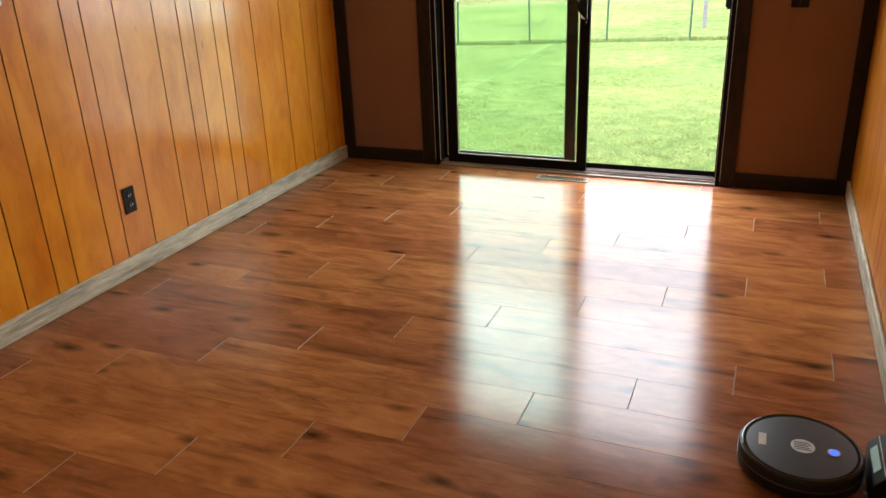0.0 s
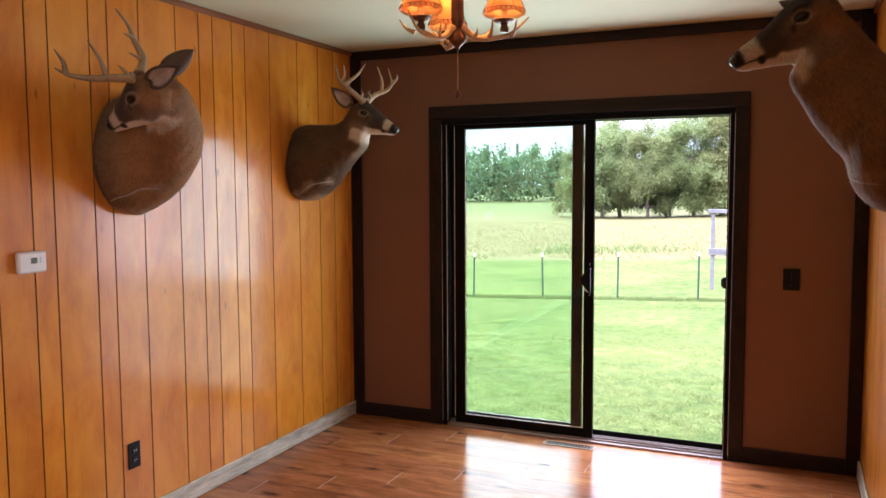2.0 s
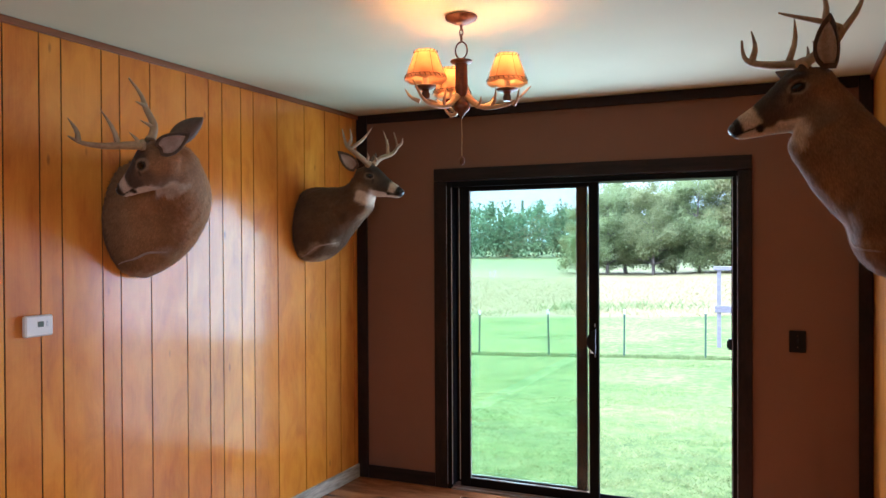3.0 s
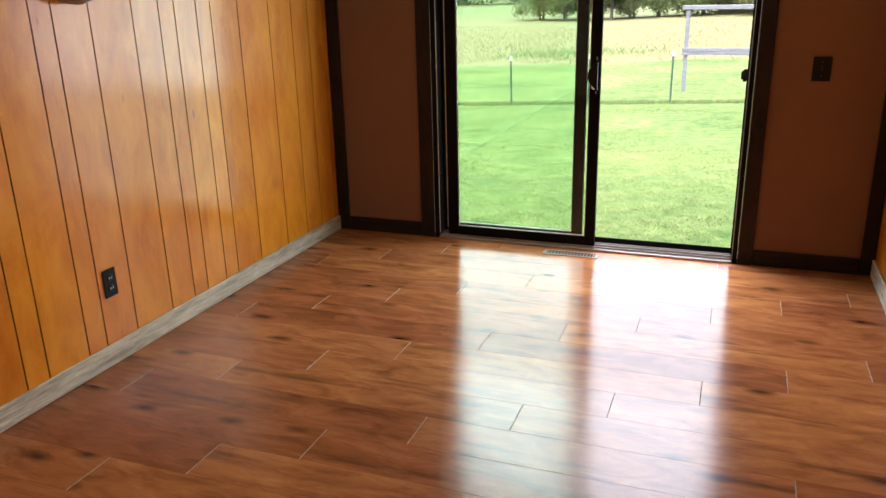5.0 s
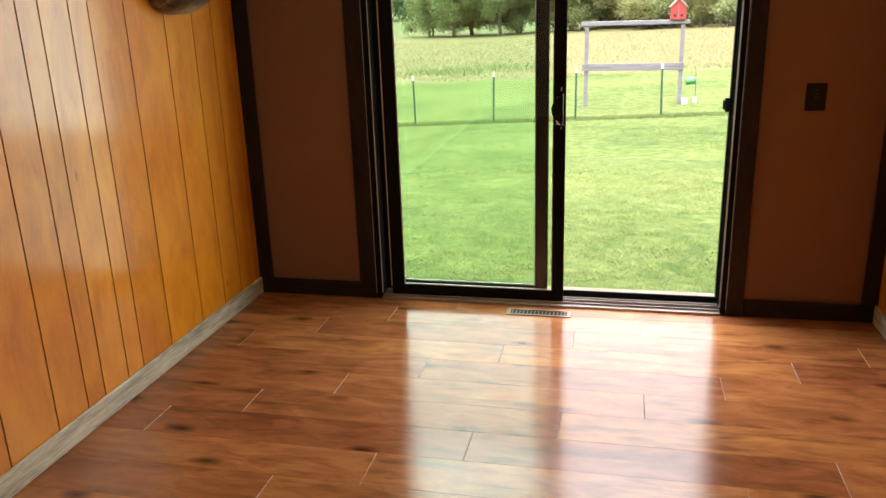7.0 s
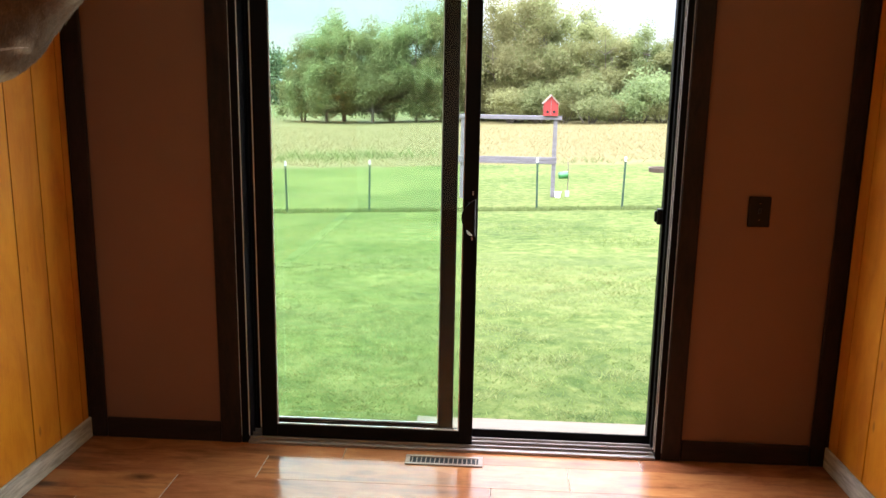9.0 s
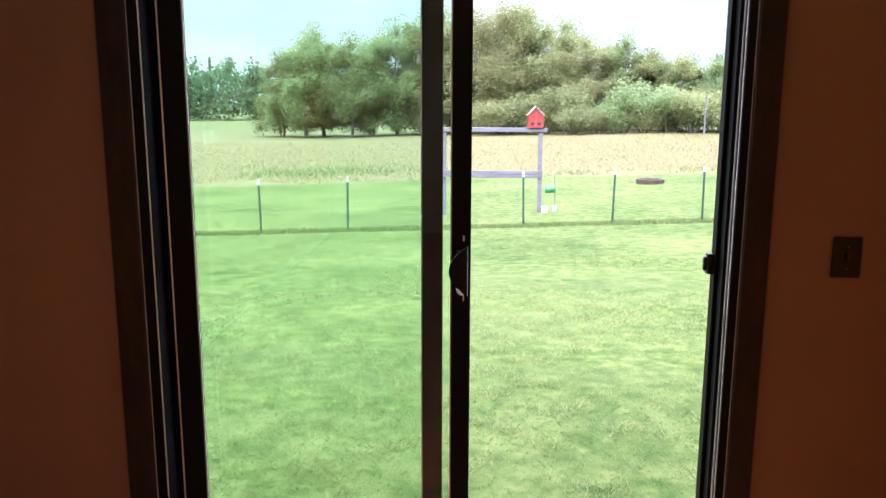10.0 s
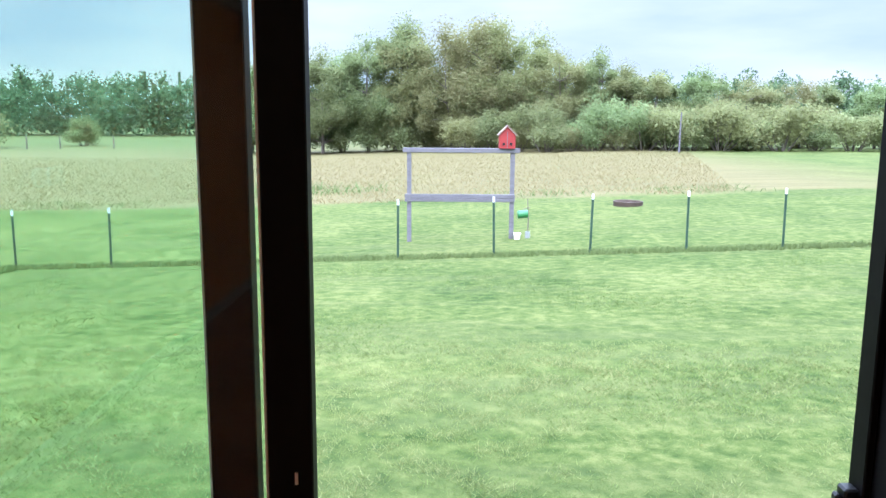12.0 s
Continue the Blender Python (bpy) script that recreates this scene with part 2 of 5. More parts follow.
def fur():
    m, nt, b = start("deer_hide")
    mark = nd(nt, "Attribute")
    mark.attribute_name = "coat_colour"
    v = nd(nt, "TexCoord").outputs["Object"]
    n1 = nd(nt, "TexNoise", Vector=v, Scale=9.0, Detail=5.0).outputs[0]
    n2 = nd(nt, "TexNoise", Vector=nd(nt, "Mapping", Vector=v, Scale=(1, 1, 0.25)).outputs[0], Scale=260.0, Detail=3.0, Roughness=0.7).outputs[0]
    c = mixc(nt, 0.5, mark.outputs["Color"], ramp(nt, n1, [(0.3, (0.55, 0.55, 0.55)), (0.7, (1.25, 1.2, 1.1))]), "MULTIPLY")
    c = mixc(nt, 0.6, c, ramp(nt, n2, [(0.3, (0.5, 0.48, 0.45)), (0.7, (1.4, 1.38, 1.3))]), "MULTIPLY")
    nt.links.new(c, b.inputs["Base Color"])
    b.inputs["Roughness"].default_value = 0.8
    b.inputs["Sheen Weight"].default_value = 0.05
    b.inputs["Specular IOR Level"].default_value = 0.25
    nt.links.new(nd(nt, "Bump", Height=n2, Strength=0.5, Distance=0.004).outputs[0], b.inputs["Normal"])
    return m


def shade_hide():
    """Stretched rawhide that lets the bulb's light through."""
    m, nt, b = start("rawhide_shade")
    v = coords(nt, (1, 1, 1))
    n = nd(nt, "TexNoise", Vector=v, Scale=22.0, Detail=5.0).outputs[0]
    c = ramp(nt, n, [(0.3, (0.72, 0.46, 0.20)), (0.7, (0.85, 0.62, 0.34))])
    nt.links.new(c, b.inputs["Base Color"])
    b.inputs["Roughness"].default_value = 0.6
    tr = nd(nt, "BsdfTranslucent", Color=c)
    mx = nd(nt, "MixShader", Fac=0.6)
    nt.links.new(b.outputs[0], mx.inputs[1])
    nt.links.new(tr.outputs[0], mx.inputs[2])
    nt.links.new(mx.outputs[0], nt.nodes["Material Output"].inputs[0])
    return m


def glow(name, colour, strength):
    m, nt, b = start(name)
    b.inputs["Base Color"].default_value = (*colour, 1)
    b.inputs["Emission Color"].default_value = (*colour, 1)
    b.inputs["Emission Strength"].default_value = strength
    return m


FLOOR = floor_wood()
PANEL = panel_wood()
CHIPPED = surface("chipped_plank_end", (0.16, 0.09, 0.05), (0.62, 0.50, 0.38), scale=(1, 1, 1), coarse=7.0, fine=60.0, rough=0.5, per_piece=1.0)
SUBFLOOR = surface("dark_underlay", (0.02, 0.012, 0.008), (0.05, 0.03, 0.02), rough=0.9)
GROOVE = surface("groove_paint", (0.0080, 0.0036, 0.0016), (0.0160, 0.0064, 0.0028), rough=0.7)
TAN = surface("brown_painted_drywall", (0.168, 0.070, 0.037), (0.204, 0.090, 0.049), coarse=1.5, fine=180.0, rough=0.75, bump=0.25, depth=0.001)
PLAIN = surface("beige_painted_wall", (0.5347, 0.4305, 0.3142), (0.6045, 0.4995, 0.3720), coarse=1.2, fine=150.0, rough=0.8, bump=0.2, depth=0.001)
CEIL = surface("matt_ceiling_paint", (0.58, 0.61, 0.41), (0.66, 0.69, 0.49), coarse=1.0, fine=220.0, rough=0.9, bump=0.35, depth=0.001)
DARKWOOD = surface("dark_stained_pine", (0.0049, 0.0035, 0.0031), (0.0294, 0.0154, 0.0105), scale=(3, 3, 1.0), coarse=4.0, fine=22.0, rough=0.5, bump=0.3, spec=0.2)
DARKWOOD_X = surface("dark_stained_pine_across", (0.0049, 0.0035, 0.0031), (0.0294, 0.0154, 0.0105), scale=(0.8, 6, 9), coarse=3.0, fine=18.0, rough=0.5, bump=0.3, spec=0.2)
MOULD = surface("varnished_moulding", (0.16, 0.055, 0.014), (0.27, 0.10, 0.03), scale=(9, 0.7, 9), coarse=3.0, fine=18.0, rough=0.45, bump=0.1)
GREYWOOD = surface("weathered_grey_baseboard", (0.13, 0.105, 0.070), (0.72, 0.67, 0.55), scale=(6, 1.3, 12), coarse=3.2, fine=11.0, rough=0.65, vary=0.15, bump=0.4)
BRONZE = surface("bronze_aluminium", (0.0045, 0.0042, 0.0046), (0.0085, 0.0075, 0.0080), coarse=2.0, fine=60.0, rough=0.5, bump=0.03, spec=0.06)
STEELEDGE = surface("bare_aluminium_edge", (0.55, 0.53, 0.5), (0.72, 0.7, 0.67), scale=(1, 1, 0.3), coarse=5.0, fine=50.0, rough=0.4, metal=0.6, bump=0.05)
SILLM = surface("scuffed_sill_track", (0.16, 0.12, 0.10), (0.42, 0.36, 0.33), scale=(0.8, 4, 4), coarse=4.0, fine=40.0, rough=0.45, metal=0.5, bump=0.1)
SLIDEGLASS = pane_glass("greenish_pane", (0.83, 0.955, 0.875))
BLACKPL = surface("black_plastic", (0.0040, 0.0040, 0.0045), (0.0100, 0.0100, 0.0110), coarse=5.0, fine=90.0, rough=0.4, bump=0.05, spec=0.3)
GLOSSBLACK = surface("glossy_black_plastic", (0.006, 0.006, 0.007), (0.012, 0.012, 0.013), coarse=5.0, fine=90.0, rough=0.16, vary=0.04, bump=0.0)
MATTBLACK = surface("matt_black_metal", (0.004, 0.004, 0.0045), (0.010, 0.010, 0.011), coarse=5.0, fine=90.0, rough=0.6, bump=0.1, spec=0.15)
BROWNPL = surface("dark_brown_plastic", (0.0050, 0.0040, 0.0036), (0.0090, 0.0072, 0.0064), coarse=5.0, fine=90.0, rough=0.4, bump=0.03, spec=0.2)
GUNMETAL = surface("dark_grey_satin_top", (0.026, 0.030, 0.038), (0.040, 0.045, 0.056), coarse=6.0, fine=150.0, rough=0.35, bump=0.03)
PALEPL = surface("white_plastic", (0.72, 0.71, 0.67), (0.8, 0.79, 0.76), coarse=4.0, fine=80.0, rough=0.4, bump=0.02)
LCD = surface("grey_green_display", (0.10, 0.13, 0.10), (0.15, 0.18, 0.14), coarse=30.0, fine=120.0, rough=0.25, bump=0.0)
PALEGREY = surface("pale_grey_print", (0.5, 0.52, 0.55), (0.62, 0.64, 0.66), coarse=20.0, fine=90.0, rough=0.5, bump=0.0)
BLUELED = glow("blue_lit_button", (0.02, 0.06, 1.0), 2.0)
VENTM = surface("tan_painted_steel", (0.2040, 0.1326, 0.0870), (0.2958, 0.2040, 0.1380), coarse=6.0, fine=60.0, rough=0.45, bump=0.05)
HIDE = fur()
EARIN = surface("pale_ear_fur", (0.20, 0.14, 0.10), (0.50, 0.40, 0.32), coarse=14.0, fine=160.0, rough=0.85, bump=0.4)
EARFUR = surface("dark_ear_fur", (0.05, 0.034, 0.024), (0.15, 0.10, 0.066), coarse=18.0, fine=220.0, rough=0.85, bump=0.5)
ANTLER = surface("antler_bone", (0.19, 0.115, 0.055), (0.50, 0.37, 0.22), scale=(1, 1, 1), coarse=9.0, fine=70.0, rough=0.5, bump=0.5)
PALEANTLER = surface("cast_antler", (0.40, 0.24, 0.10), (0.68, 0.48, 0.25), coarse=14.0, fine=80.0, rough=0.45, bump=0.4)
EYE = surface("glass_eye", (0.006, 0.004, 0.003), (0.012, 0.008, 0.006), coarse=20.0, fine=90.0, rough=0.06, vary=0.02, bump=0.0)
NOSE = surface("moist_black_nose", (0.010, 0.009, 0.009), (0.025, 0.022, 0.022), coarse=30.0, fine=300.0, rough=0.3, bump=0.4)
RUST = surface("rust_bronze_metal", (0.075, 0.03, 0.015), (0.19, 0.08, 0.038), coarse=12.0, fine=90.0, rough=0.42, metal=0.5, bump=0.15)
LACE = surface("dark_leather_lace", (0.04, 0.018, 0.01), (0.09, 0.045, 0.025), coarse=30.0, fine=120.0, rough=0.7)
SHADE = shade_hide()
CANDLE = surface("ivory_candle_sleeve", (0.62, 0.46, 0.28), (0.74, 0.58, 0.38), coarse=15.0, fine=90.0, rough=0.5)
BULB = glow("warm_bulb", (1.0, 0.55, 0.2), 4.0)
LAWN = ground_cover()
BLADE = leafy("grass_blades", (0.060, 0.096, 0.018), (0.170, 0.205, 0.062), 0.45)
TUFT = leafy("fresh_lawn_tufts", (0.112, 0.160, 0.040), (0.275, 0.300, 0.125), 0.5)
LUSH = leafy("long_green_grass", (0.085, 0.128, 0.038), (0.135, 0.180, 0.060), 0.4)
STRAW = leafy("dry_meadow_grass", (0.196, 0.168, 0.074), (0.224, 0.190, 0.088), 0.45)
LEAF = leafy("tree_leaves", (0.178, 0.218, 0.096), (0.258, 0.300, 0.132), 0.68)
OLIVE = leafy("olive_leaves", (0.200, 0.214, 0.094), (0.288, 0.292, 0.128), 0.66)
FARLEAF = leafy("far_wood_leaves", (0.075, 0.135, 0.070), (0.140, 0.225, 0.105), 0.4)
BARK = surface("grey_brown_bark", (0.07, 0.055, 0.042), (0.2, 0.17, 0.14), scale=(5, 5, 1), coarse=3.0, fine=20.0, rough=0.9, bump=0.6, depth=0.02)
POSTM = surface("green_steel_post", (0.012, 0.035, 0.022), (0.03, 0.065, 0.04), coarse=6.0, fine=60.0, rough=0.55, metal=0.2, bump=0.1)
POSTTIP = surface("white_post_tip", (0.409, 0.409, 0.397), (0.496, 0.496, 0.484), coarse=9.0, fine=60.0, rough=0.6)
WIRE = surface("galvanised_wire", (0.3, 0.31, 0.31), (0.45, 0.46, 0.46), coarse=9.0, fine=60.0, rough=0.5, metal=0.7)
BARNWOOD = surface("weathered_barn_timber", (0.0818, 0.0735, 0.0818), (0.1635, 0.1511, 0.1635), scale=(1, 6, 6), coarse=3.0, fine=24.0, rough=0.85, bump=0.5, depth=0.006)
RED = surface("red_painted_wood", (0.2132, 0.0124, 0.0124), (0.2784, 0.0238, 0.0197), coarse=8.0, fine=60.0, rough=0.6, bump=0.15)
ROOFW = surface("pale_cedar_roof", (0.2132, 0.1480, 0.1097), (0.2784, 0.2132, 0.1718), scale=(2, 8, 2), coarse=6.0, fine=40.0, rough=0.8, bump=0.3)
GREENPL = surface("bright_green_plastic", (0.021, 0.125, 0.035), (0.041, 0.174, 0.059), coarse=8.0, fine=60.0, rough=0.4)
PITRUST = surface("rusted_fire_ring", (0.045, 0.031, 0.024), (0.110, 0.075, 0.056), coarse=5.0, fine=40.0, rough=0.85, metal=0.2, bump=0.4)
ASH = surface("cold_ash", (0.09, 0.085, 0.08), (0.22, 0.21, 0.2), coarse=7.0, fine=60.0, rough=1.0, bump=0.5, depth=0.01)
DECK = surface("pale_deck_board", (0.140, 0.100, 0.070), (0.190, 0.148, 0.110), scale=(0.8, 9, 9), coarse=3.0, fine=18.0, rough=0.8, bump=0.3, per_piece=1.0, tint=0.08)

# ---- mesh helpers ----


def thing(name, label, category, group="", kind="", at=(0, 0, 0)):
    ob = new(name)
    ob.location = at
    ob.empty_display_size = 0.1
    return tagged(ob, label, category, group, kind)


def mesh_object(name, bm, material, smooth=0.0):
    """Turns a bmesh into one mesh object. smooth: the angle in degrees up to which edges are shaded round."""
    me = bpy.data.meshes.new(name)
    bmesh.ops.recalc_face_normals(bm, faces=bm.faces)
    if smooth:
        for fc in bm.faces:
            fc.smooth = True
        for e in bm.edges:
            if len(e.link_faces) == 2 and e.calc_face_angle(0) > radians(smooth):
                e.smooth = False
    bm.to_mesh(me)
    bm.free()
    me.materials.append(material)
    return new(name, me)


def part(name, bm, material, parent, label="", smooth=0.0):
    """One mesh under a thing or a part; the mesh is given in world metres."""
    ob = mesh_object(name, bm, material, smooth)
    return under(ob, parent, label)


def under(ob, parent, label=""):
    ob.parent = parent
    ob.matrix_parent_inverse = full(parent).inverted()
    return tagged(ob, label)


def full(ob):
    """The world pose of ob, by its parents."""
    if ob.parent is None:
        return ob.matrix_basis.copy()
    return full(ob.parent) @ ob.matrix_parent_inverse @ ob.matrix_basis


def box(bm, x0, x1, y0, y1, z0, z1, bevel=0.0):
    r = bmesh.ops.create_cube(bm, size=1.0)
    bmesh.ops.scale(bm, vec=(x1 - x0, y1 - y0, z1 - z0), verts=r["verts"])
    bmesh.ops.translate(bm, vec=((x0 + x1) / 2, (y0 + y1) / 2, (z0 + z1) / 2), verts=r["verts"])
    if bevel:
        es = list({e for v in r["verts"] for e in v.link_edges})
        bmesh.ops.bevel(bm, geom=es, offset=bevel, segments=1, affect="EDGES", profile=0.5)
    return bm


def boxes(*rows, bevel=0.0):
    bm = bmesh.new()
    for r in rows:
        box(bm, *r, bevel=bevel)
    return bm


def lathe(bm, profile, centre, seg=24, closed=False):
    """Turns (radius, height) pairs round an upright axis; closed: a ring whose section is the closed profile."""
    if closed:
        profile = list(profile) + [profile[0]]
    rings = []
    cx, cy, cz = centre
    for r, h in profile:
        if r < 1e-5:
            rings.append([bm.verts.new((cx, cy, cz + h))])
        else:
            rings.append([bm.verts.new((cx + r * math.cos(2 * math.pi * i / seg), cy + r * math.sin(2 * math.pi * i / seg), cz + h)) for i in range(seg)])
    for a, b in zip(rings, rings[1:]):
        for i in range(seg):
            j = (i + 1) % seg
            if len(a) == 1 and len(b) > 1:
                bm.faces.new((a[0], b[i], b[j]))
            elif len(b) == 1 and len(a) > 1:
                bm.faces.new((a[i], a[j], b[0]))
            elif len(a) > 1:
                bm.faces.new((a[i], a[j], b[j], b[i]))
    for ring in (rings[0], rings[-1]):
        if len(ring) > 1 and not closed:
            bm.faces.new(ring)
    return bm


def loft(bm, pts, radii, seg=8, up=(0, 0, 1), caps=True):
    """A tube through pts; a radius is a number or a pair (across, along up)."""
    pts = [Vector(p) for p in pts]
    rings = []
    side = None
    for i, p in enumerate(pts):
        d = (pts[min(i + 1, len(pts) - 1)] - pts[max(i - 1, 0)]).normalized()
        s = d.cross(Vector(up))
        if s.length < 0.05:
            s = side if side is not None else d.orthogonal()
        s = (s - d * s.dot(d)).normalized()
        if side is not None and s.dot(side) < 0:
            s = -s
        side = s
        u = s.cross(d).normalized()
        a, b = radii[i] if isinstance(radii[i], tuple) else (radii[i], radii[i])
        rings.append([bm.verts.new(p + s * (a * math.cos(2 * math.pi * k / seg)) + u * (b * math.sin(2 * math.pi * k / seg))) for k in range(seg)])
    for a, b in zip(rings, rings[1:]):
        for k in range(seg):
            j = (k + 1) % seg
            bm.faces.new((a[k], a[j], b[j], b[k]))
    if caps:
        bm.faces.new(rings[0])
        bm.faces.new(rings[-1])
    return bm


def curve_pts(pts, n):
    """n points on a smooth line through pts."""
    pts = [Vector(p) for p in pts]
    ext = [2 * pts[0] - pts[1]] + pts + [2 * pts[-1] - pts[-2]]
    out = []
    for i in range(n):
        u = i / (n - 1) * (len(pts) - 1)
        k = min(int(u), len(pts) - 2)
        w = u - k
        p0, p1, p2, p3 = ext[k:k + 4]
        out.append(0.5 * ((2 * p1) + (p2 - p0) * w + (2 * p0 - 5 * p1 + 4 * p2 - p3) * w * w + (3 * p1 - p0 - 3 * p2 + p3) * w ** 3))
    return out


def shards(name, tris, material):
    """One mesh out of many loose triangles: tris is an array (n, 3, 3)."""
    n = len(tris)
    me = bpy.data.meshes.new(name)
    me.vertices.add(3 * n)
    me.vertices.foreach_set("co", np.ascontiguousarray(tris, dtype=np.float32).ravel())
    me.loops.add(3 * n)
    me.loops.foreach_set("vertex_index", np.arange(3 * n, dtype=np.int32))
    me.polygons.add(n)
    me.polygons.foreach_set("loop_start", np.arange(0, 3 * n, 3, dtype=np.int32))
    me.update(calc_edges=True)
    me.validate()
    me.materials.append(material)
    return new(name, me)


# ---- the room ----
XL, XR, YD, YB, H = -2.965, 0.112, 5.305, -1.4, 2.445
T = 0.16
DL, DR, DTOP = -2.310, -0.545, 1.985      # the opening of the sliding door

floor = tagged(mesh_object("floor", boxes((XL - 0.01, XR + 0.01, YB, 5.49, -0.13, -0.012)), SUBFLOOR), "reddish brown wood-look laminate plank floor", "floor", kind="structure")
ceiling = tagged(mesh_object("ceiling", boxes((XL - 0.17, XR + 0.17, YB - T, YD + T, H, H + 0.12)), CEIL), "cream white painted flat ceiling", "ceiling", kind="structure")
wall_west = tagged(mesh_object("wall_west", boxes((XL - T, XL - 0.0030, YB - T, YD + T, -0.13, H)), GROOVE), "orange varnished vertical wood panelling wall", "wall", kind="structure")
# the opening in the east wall is assumed, made for the fill lamp
wall_east = tagged(mesh_object("wall_east", boxes((XR + 0.0030, XR + T, YB - T, -1.1, -0.13, H), (XR + 0.0030, XR + T, 0.1, YD + T, -0.13, H), (XR + 0.0030, XR + T, -1.1, 0.1, -0.13, 0.80), (XR + 0.0030, XR + T, -1.1, 0.1, 2.10, H)), GROOVE), "orange varnished vertical wood panelling wall", "wall", kind="structure")
wall_north = tagged(mesh_object("wall_north", boxes((XL - 0.007, DL, YD, YD + T, -0.13, H), (DR, XR + 0.007, YD, YD + T, -0.13, H), (DL, DR, YD, YD + T, DTOP, H)), TAN), "plain brown painted wall round the glass door", "wall", kind="structure")
wall_south = tagged(mesh_object("wall_south", boxes((XL - 0.007, XR + 0.007, YB - T, YB, -0.13, H)), PLAIN), "plain beige painted end wall", "wall", kind="structure")


def trim(name, label, material, *rows, bevel=0.004):
    return tagged(mesh_object(name, boxes(*rows, bevel=bevel), material), label, "trim", kind="structure")


# corner posts, ceiling trim and low trim of the door wall, all dark stained
trim("trim_corner_west", "dark stained wooden corner post", DARKWOOD, (XL + 0.002, XL + 0.075, YD - 0.018, YD - 0.001, 0.002, H - 0.002))
trim("trim_corner_east", "dark stained wooden corner post", DARKWOOD, (XR - 0.068, XR - 0.002, YD - 0.018, YD - 0.001, 0.002, H - 0.002))
trim("trim_ceiling_north", "dark stained wooden ceiling trim", DARKWOOD_X, (XL + 0.077, XR - 0.070, YD - 0.019, YD - 0.001, H - 0.062, H - 0.002))
trim("baseboard_north_west", "dark stained wooden baseboard", DARKWOOD_X, (XL + 0.077, DL - 0.084, YD - 0.017, YD - 0.001, 0.001, 0.088))
trim("baseboard_north_east", "dark stained wooden baseboard", DARKWOOD_X, (DR + 0.074, XR - 0.070, YD - 0.017, YD - 0.001, 0.001, 0.088))
# casing of the door
trim("trim_casing_west", "dark stained wooden door casing", DARKWOOD, (DL - 0.082, DL + 0.004, YD - 0.022, YD - 0.001, 0.001, DTOP - 0.008))
trim("trim_casing_east", "dark stained wooden door casing", DARKWOOD, (DR - 0.004, DR + 0.072, YD - 0.022, YD - 0.001, 0.001, DTOP - 0.008))
trim("trim_casing_head", "dark stained wooden door casing", DARKWOOD_X, (DL - 0.082, DR + 0.072, YD - 0.024, YD - 0.001, DTOP - 0.006, 2.058))
# side walls
trim("baseboard_west", "weathered grey wooden baseboard", GREYWOOD, (XL + 0.001, XL + 0.014, YB + 0.001, YD - 0.020, 0.001, 0.092))
trim("baseboard_east", "weathered grey wooden baseboard", GREYWOOD, (XR - 0.014, XR - 0.001, YB + 0.001, YD - 0.020, 0.001, 0.092))
trim("trim_ceiling_west", "thin varnished wooden ceiling moulding", MOULD, (XL + 0.001, XL + 0.016, YB + 0.001, YD - 0.020, H - 0.030, H - 0.001))
trim("trim_ceiling_east", "thin varnished wooden ceiling moulding", MOULD, (XR - 0.016, XR - 0.001, YB + 0.001, YD - 0.020, H - 0.030, H - 0.001))

# ---- sliding glass door, slid open to the west ----
door_1 = thing("door_1", "dark bronze sliding glass patio door, slid open", "door", kind="structure")
Y0, Y1 = YD - 0.012, YD + 0.15
part("jamb", boxes((DL + 0.005, DL + 0.035, Y0, Y1, 0.0, DTOP - 0.01), (DL + 0.035, DL + 0.045, YD + 0.075, YD + 0.083, 0.03, DTOP - 0.03), bevel=0.002), BRONZE, door_1)
part("jamb", boxes((DR - 0.030, DR - 0.005, Y0, Y1, 0.0, DTOP - 0.01), (DR - 0.040, DR - 0.030, YD + 0.035, YD + 0.043, 0.03, DTOP - 0.03), (DR - 0.042, DR - 0.030, YD + 0.105, YD + 0.145, 0.03, DTOP - 0.03), bevel=0.002), BRONZE, door_1)
part("edge_strip", boxes((DL + 0.0352, DL + 0.0385, Y0 + 0.004, Y0 + 0.007, 0.03, DTOP - 0.04)), STEELEDGE, door_1, "thin pale edge line")
part("edge_strip", boxes((DL + 0.0045, DL + 0.0065, Y0 - 0.0018, Y0 - 0.0002, 0.03, DTOP - 0.04)), STEELEDGE, door_1, "thin pale edge line")
part("edge_strip", boxes((DR - 0.0335, DR - 0.0302, Y0 + 0.030, Y0 + 0.033, 0.03, DTOP - 0.04)), STEELEDGE, door_1, "thin pale edge line")
part("edge_strip", boxes((DR - 0.0325, DR - 0.0300, Y0 + 0.006, Y0 + 0.008, 0.03, DTOP - 0.04)), STEELEDGE, door_1, "thin pale edge line")
part("edge_strip", boxes((DR - 0.0065, DR - 0.0045, Y0 - 0.0018, Y0 - 0.0002, 0.03, DTOP - 0.04)), STEELEDGE, door_1, "thin pale edge line")
part("head", boxes((DL + 0.035, DR - 0.030, Y0, Y1, DTOP - 0.045, DTOP - 0.01), bevel=0.002), BRONZE, door_1)
part("sill", boxes((DL + 0.035, DR - 0.030, Y0 - 0.010, Y1, -0.011, 0.012), bevel=0.002), SILLM, door_1, "scuffed metal threshold")
for yy, hh in ((YD + 0.004, 0.022), (YD + 0.040, 0.026), (YD + 0.072, 0.026), (YD + 0.105, 0.05)):
    part("sill_track", boxes((DL + 0.036, DR - 0.031, yy, yy + 0.006, 0.0125, hh), bevel=0.001), SILLM if hh < 0.05 else BRONZE, door_1)


